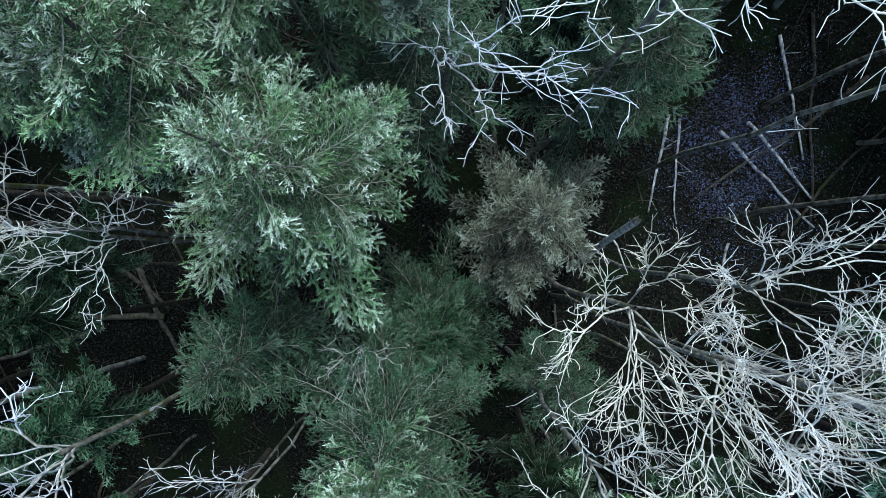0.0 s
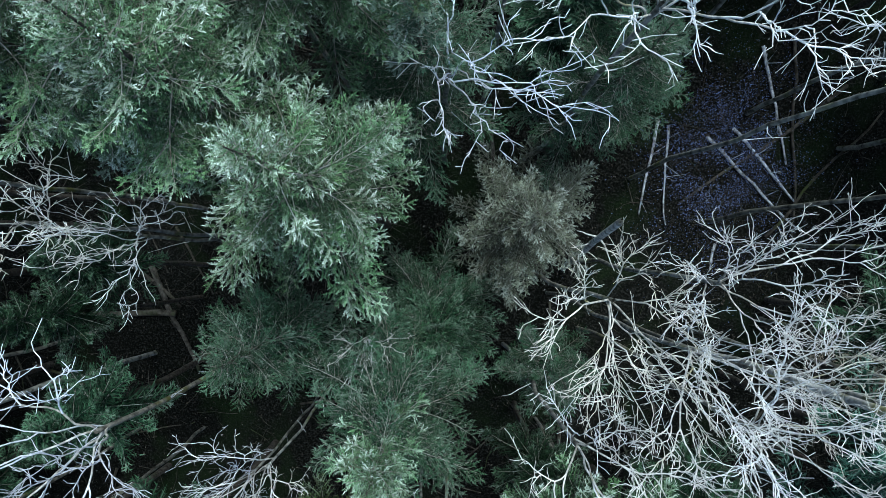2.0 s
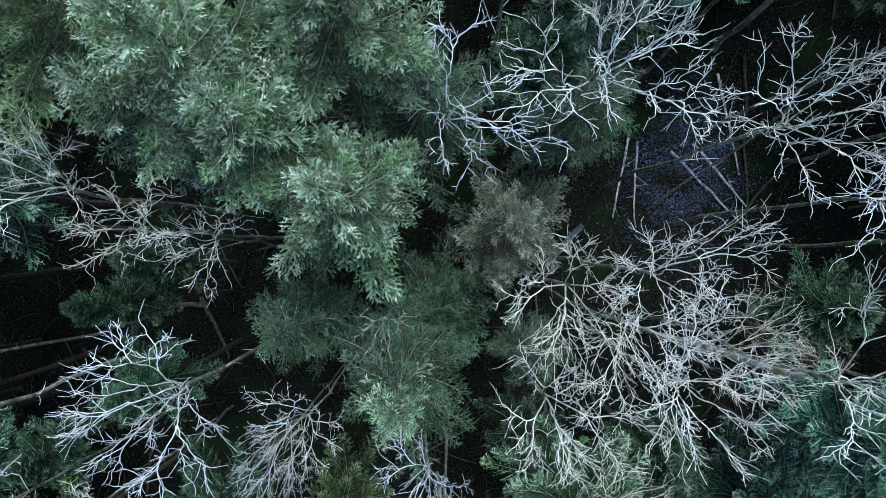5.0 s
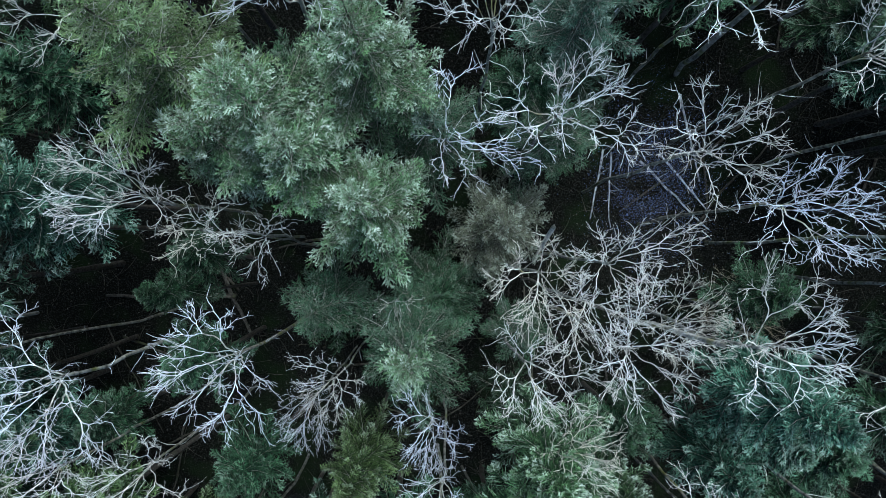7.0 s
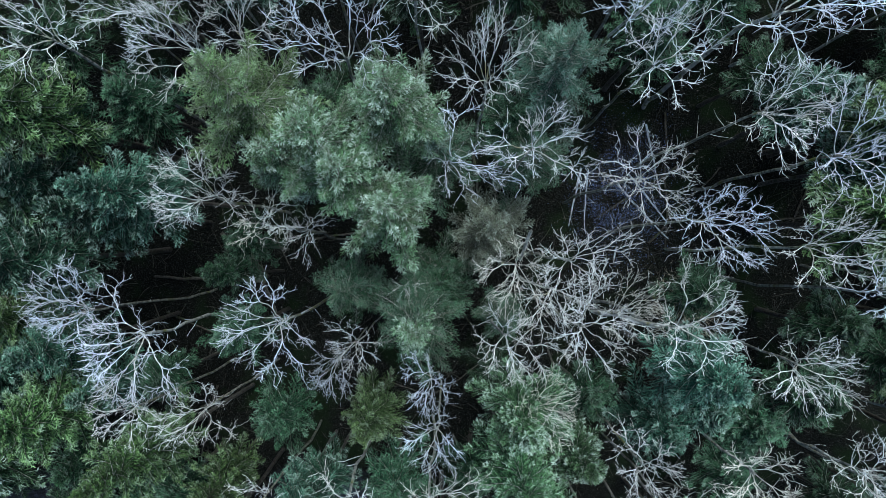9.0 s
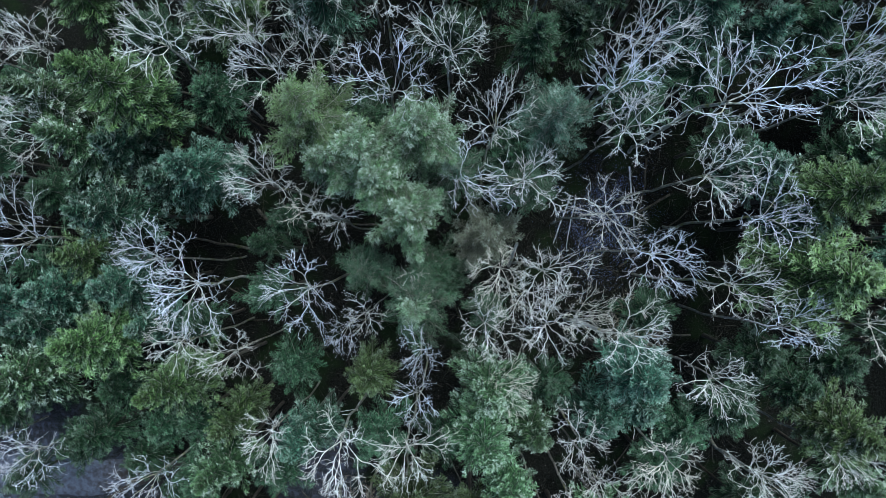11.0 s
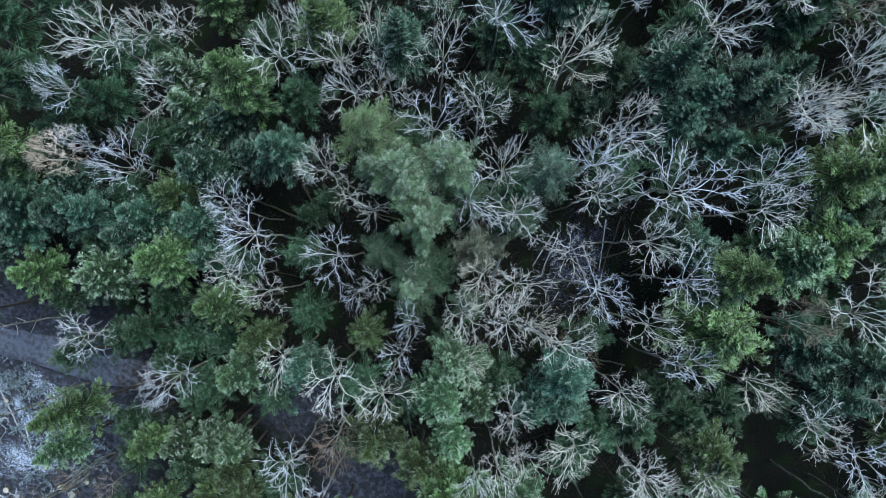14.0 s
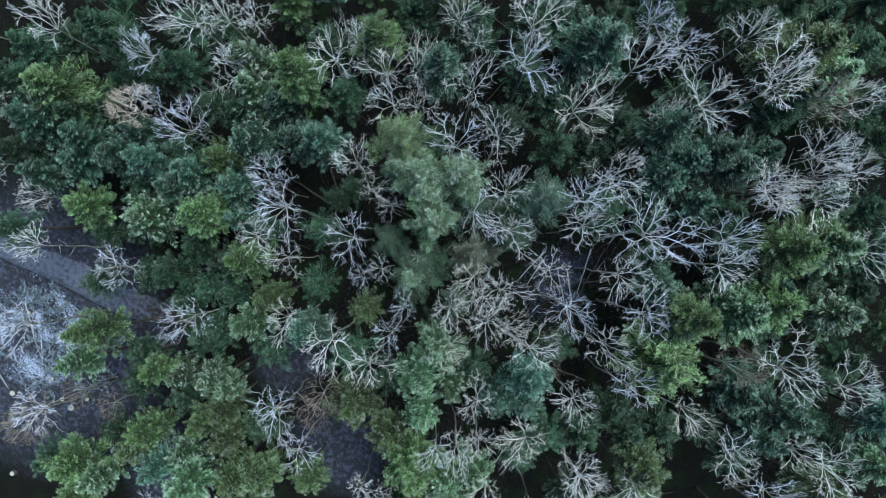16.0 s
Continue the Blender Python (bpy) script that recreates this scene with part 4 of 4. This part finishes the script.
def stump(x, y, r):
    k, rng = 14, np.random.default_rng(int(abs(x) * 100))
    a = np.arange(k) * 6.2832 / k
    wob = 1 + rng.normal(size=k) * 0.06
    rings = []
    for rr, z in ((1.5, -0.25), (1.15, 0.08), (1.0, 0.34), (0.93, 0.36)):
        rings.append(np.stack([np.cos(a) * r * rr * wob, np.sin(a) * r * rr * wob, np.full(k, z)], -1))
    i, j = np.meshgrid(np.arange(3), np.arange(k), indexing="ij")
    p, q = (i * k + j).ravel(), (i * k + (j + 1) % k).ravel()
    side = np.concatenate([np.stack([p, q, q + k], 1), np.stack([p, q + k, p + k], 1)])
    st = new("tree_stump")
    st.location = (x, y, float(gz(x, y)))
    tagged(st, "sawn tree stump with a pale cut face", "tree stump", "stumps in the clearing")
    part("bark", mesh_of("bark", np.concatenate(rings), side, [DEADWOOD], smooth=True), st)
    face = np.concatenate([rings[3] + np.array([0, 0, 0.004]), [[0, 0, 0.37]]])
    part("cut_face", mesh_of("cut_face", face, [(s, (s + 1) % k, k) for s in range(k)], [m_cut]), st, "pale frosted cut face")


stump(-27.1, -34.3, 0.24)
stump(-30.2, -38.4, 0.30)
stump(-25.1, -35.6, 0.26)
stump(-23.8, -35.8, 0.34)
stump(-26.0, -46.5, 0.26)
stump(-22.7, -33.9, 0.2)
stump(-32.6, -29.5, 0.22)

m_shrub, n_, l_, p_ = material("rimed_shrub_leaves", 0.75)
g_ = n_.new("ShaderNodeNewGeometry")
l_.new(ramp(n_, l_, g_.outputs["Random Per Island"], [(0.0, (0.03, 0.045, 0.03)), (0.4, (0.09, 0.11, 0.1)), (0.6, (0.22, 0.28, 0.38)), (1.0, (0.42, 0.52, 0.70))]), p_.inputs["Base Color"])


def shrub_proto(seed):
    rng = np.random.default_rng(seed)
    lines, pb, pd = [], [], []
    for _ in range(16):
        a, el, L = rng.uniform(0, 6.28), rng.uniform(0.5, 1.4), rng.uniform(0.5, 1.1)
        q = bend_line((0, 0, 0), (math.cos(a) * math.cos(el), math.sin(a) * math.cos(el), math.sin(el)), L, 4, 0.2, 0.0, rng)
        lines.append((q, [0.012, 0.01, 0.008, 0.006, 0.004], 3, 0))
        for u in rng.uniform(0.8, 4, 14):
            i = min(int(u), 3)
            pb.append(q[i] + (q[i + 1] - q[i]) * (u - i))
            pd.append(unit(rng.normal(size=3) + np.array([0, 0, 0.3])))
    sh = new("frosted_shrub")
    tagged(sh, "low shrub with small leaves rimed bluish white", "shrub", "frosted shrubs of the clearing")
    v, t, mi = tubes(lines)
    part("stem_wood", mesh_of("stem_wood", v, t, [DEADWOOD]), sh)
    k = len(pb)
    v, t, tip = fingers(np.array(pb), np.array(pd), rng.uniform(0.09, 0.17, k), rng.uniform(0.025, 0.045, k), rng)
    part("foliage", mesh_of("foliage", v, t, [m_shrub]), sh)
    return sh


shrub_rng = np.random.default_rng(31)
shrubs = []
for cx, cy, sx, sy, k in ((-31.5, -27.8, 3.0, 2.0, 34), (-28.5, -33.5, 4.0, 3.4, 40), (-24.0, -26.5, 2.2, 1.4, 10), (-12.6, -35.2, 1.4, 1.6, 10), (-24.5, -31.5, 2.4, 2.0, 14), (-35.0, -33.0, 2.5, 4.0, 18)):
    for _ in range(k):
        x, y, sc = shrub_rng.normal(cx, sx * 0.7), shrub_rng.normal(cy, sy * 0.7), shrub_rng.uniform(0.6, 1.25)
        m = Matrix.LocRotScale((x, y, float(gz(x, y))), Euler((0, 0, shrub_rng.uniform(0, 6.28))), (sc, sc, sc * 0.8))
        if len(shrubs) < 3:
            shrubs.append(shrub_proto(60 + len(shrubs)))
            shrubs[-1].location = m.translation
        else:
            copy_thing(shrubs[int(shrub_rng.integers(3))], m)

# ---- broken snags ----


def snag(x, y, top, bx, by, r):
    """A dead stem, broken off: a mossy trunk that leans from its foot to a splintered pale end."""
    rng = np.random.default_rng(int(abs(x) * 77))
    foot = np.array([bx, by, float(gz(bx, by)) - 0.1])
    head = np.array([x, y, top]) - foot
    k = 10
    u = np.linspace(0, 1, k)[:, None]
    pts = u * head + np.concatenate([np.cumsum(rng.normal(size=(k, 2)) * 0.04, axis=0) * (1 - u), np.zeros((k, 1))], 1)
    st = new("broken_snag")
    st.location = foot
    tagged(st, "broken mossy dead stem with a pale splintered top", "dead tree", "broken snags")
    lines = [(pts, r * (1.35 - 0.4 * u[:, 0]), 8, 0)]
    for _ in range(5):
        i, a, L = int(rng.integers(4, k - 1)), rng.uniform(0, 6.28), rng.uniform(0.4, 1.2)
        q = bend_line(pts[i], (math.cos(a), math.sin(a), 0.5), L, 4, 0.15, 0.0, rng)
        lines.append((q, np.linspace(0.025, 0.008, 5), 4, 0))
    v, t, mi = tubes(lines)
    part("trunk", mesh_of("trunk", v, t, [BARK], smooth=True), st)
    d = unit(head)
    spikes = []
    for i in range(9):
        a, rr = i * 0.7, r * 0.95 * rng.uniform(0.3, 0.8)
        o = pts[-1] + np.array([math.cos(a) * rr, math.sin(a) * rr, -0.05])
        spikes.append(([o, o + d * rng.uniform(0.08, 0.16), o + d * rng.uniform(0.18, 0.34)], [r * 0.42, r * 0.3, 0.006], 4, 0))
    v, t, mi = tubes(spikes)
    part("splintered_top", mesh_of("splintered_top", v, t, [m_cut]), st, "pale splintered wood")


snag(3.42, 0.49, 10.8, 4.5, -0.8, 0.075)
snag(7.9, -2.9, 12.4, 8.8, -3.6, 0.09)


def build_floor_leaves():
    """Dull brown leaves all over the floor under the trees."""
    rng = np.random.default_rng(19)
    k = 15000
    pts = np.stack([rng.uniform(-22, 26, k), rng.uniform(-20, 15, k)], -1)
    c = np.concatenate([pts, (gz(pts[:, 0], pts[:, 1]) + rng.uniform(0.08, 0.24, k))[:, None]], 1)
    a = unit(rng.normal(size=(k, 3)) * np.array([1, 1, 0.4]))
    b = unit(np.cross(a, rng.normal(size=(k, 3)) * np.array([0.5, 0.5, 1])))
    s = rng.uniform(0.025, 0.06, k)[:, None]
    up = np.array([0, 0, 0.02])
    v = np.stack([c - a * s, c + b * s * 0.55 + up, c + a * s, c - b * s * 0.55 + up], 1).reshape(-1, 3)
    q = np.arange(k)[:, None] * 4
    tris = np.concatenate([q + np.array([[0, 1, 2]]), q + np.array([[0, 2, 3]])])
    m, n, l, pb = material("dull_leaves", 0.8)
    geo = n.new("ShaderNodeNewGeometry")
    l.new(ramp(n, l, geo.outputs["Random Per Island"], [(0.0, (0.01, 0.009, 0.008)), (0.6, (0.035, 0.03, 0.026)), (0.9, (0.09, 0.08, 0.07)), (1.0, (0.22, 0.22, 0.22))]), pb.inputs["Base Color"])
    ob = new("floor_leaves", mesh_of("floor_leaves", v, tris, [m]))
    tagged(ob, "dull brown fallen leaves under the trees", "leaf litter", kind="stuff")


build_floor_leaves()
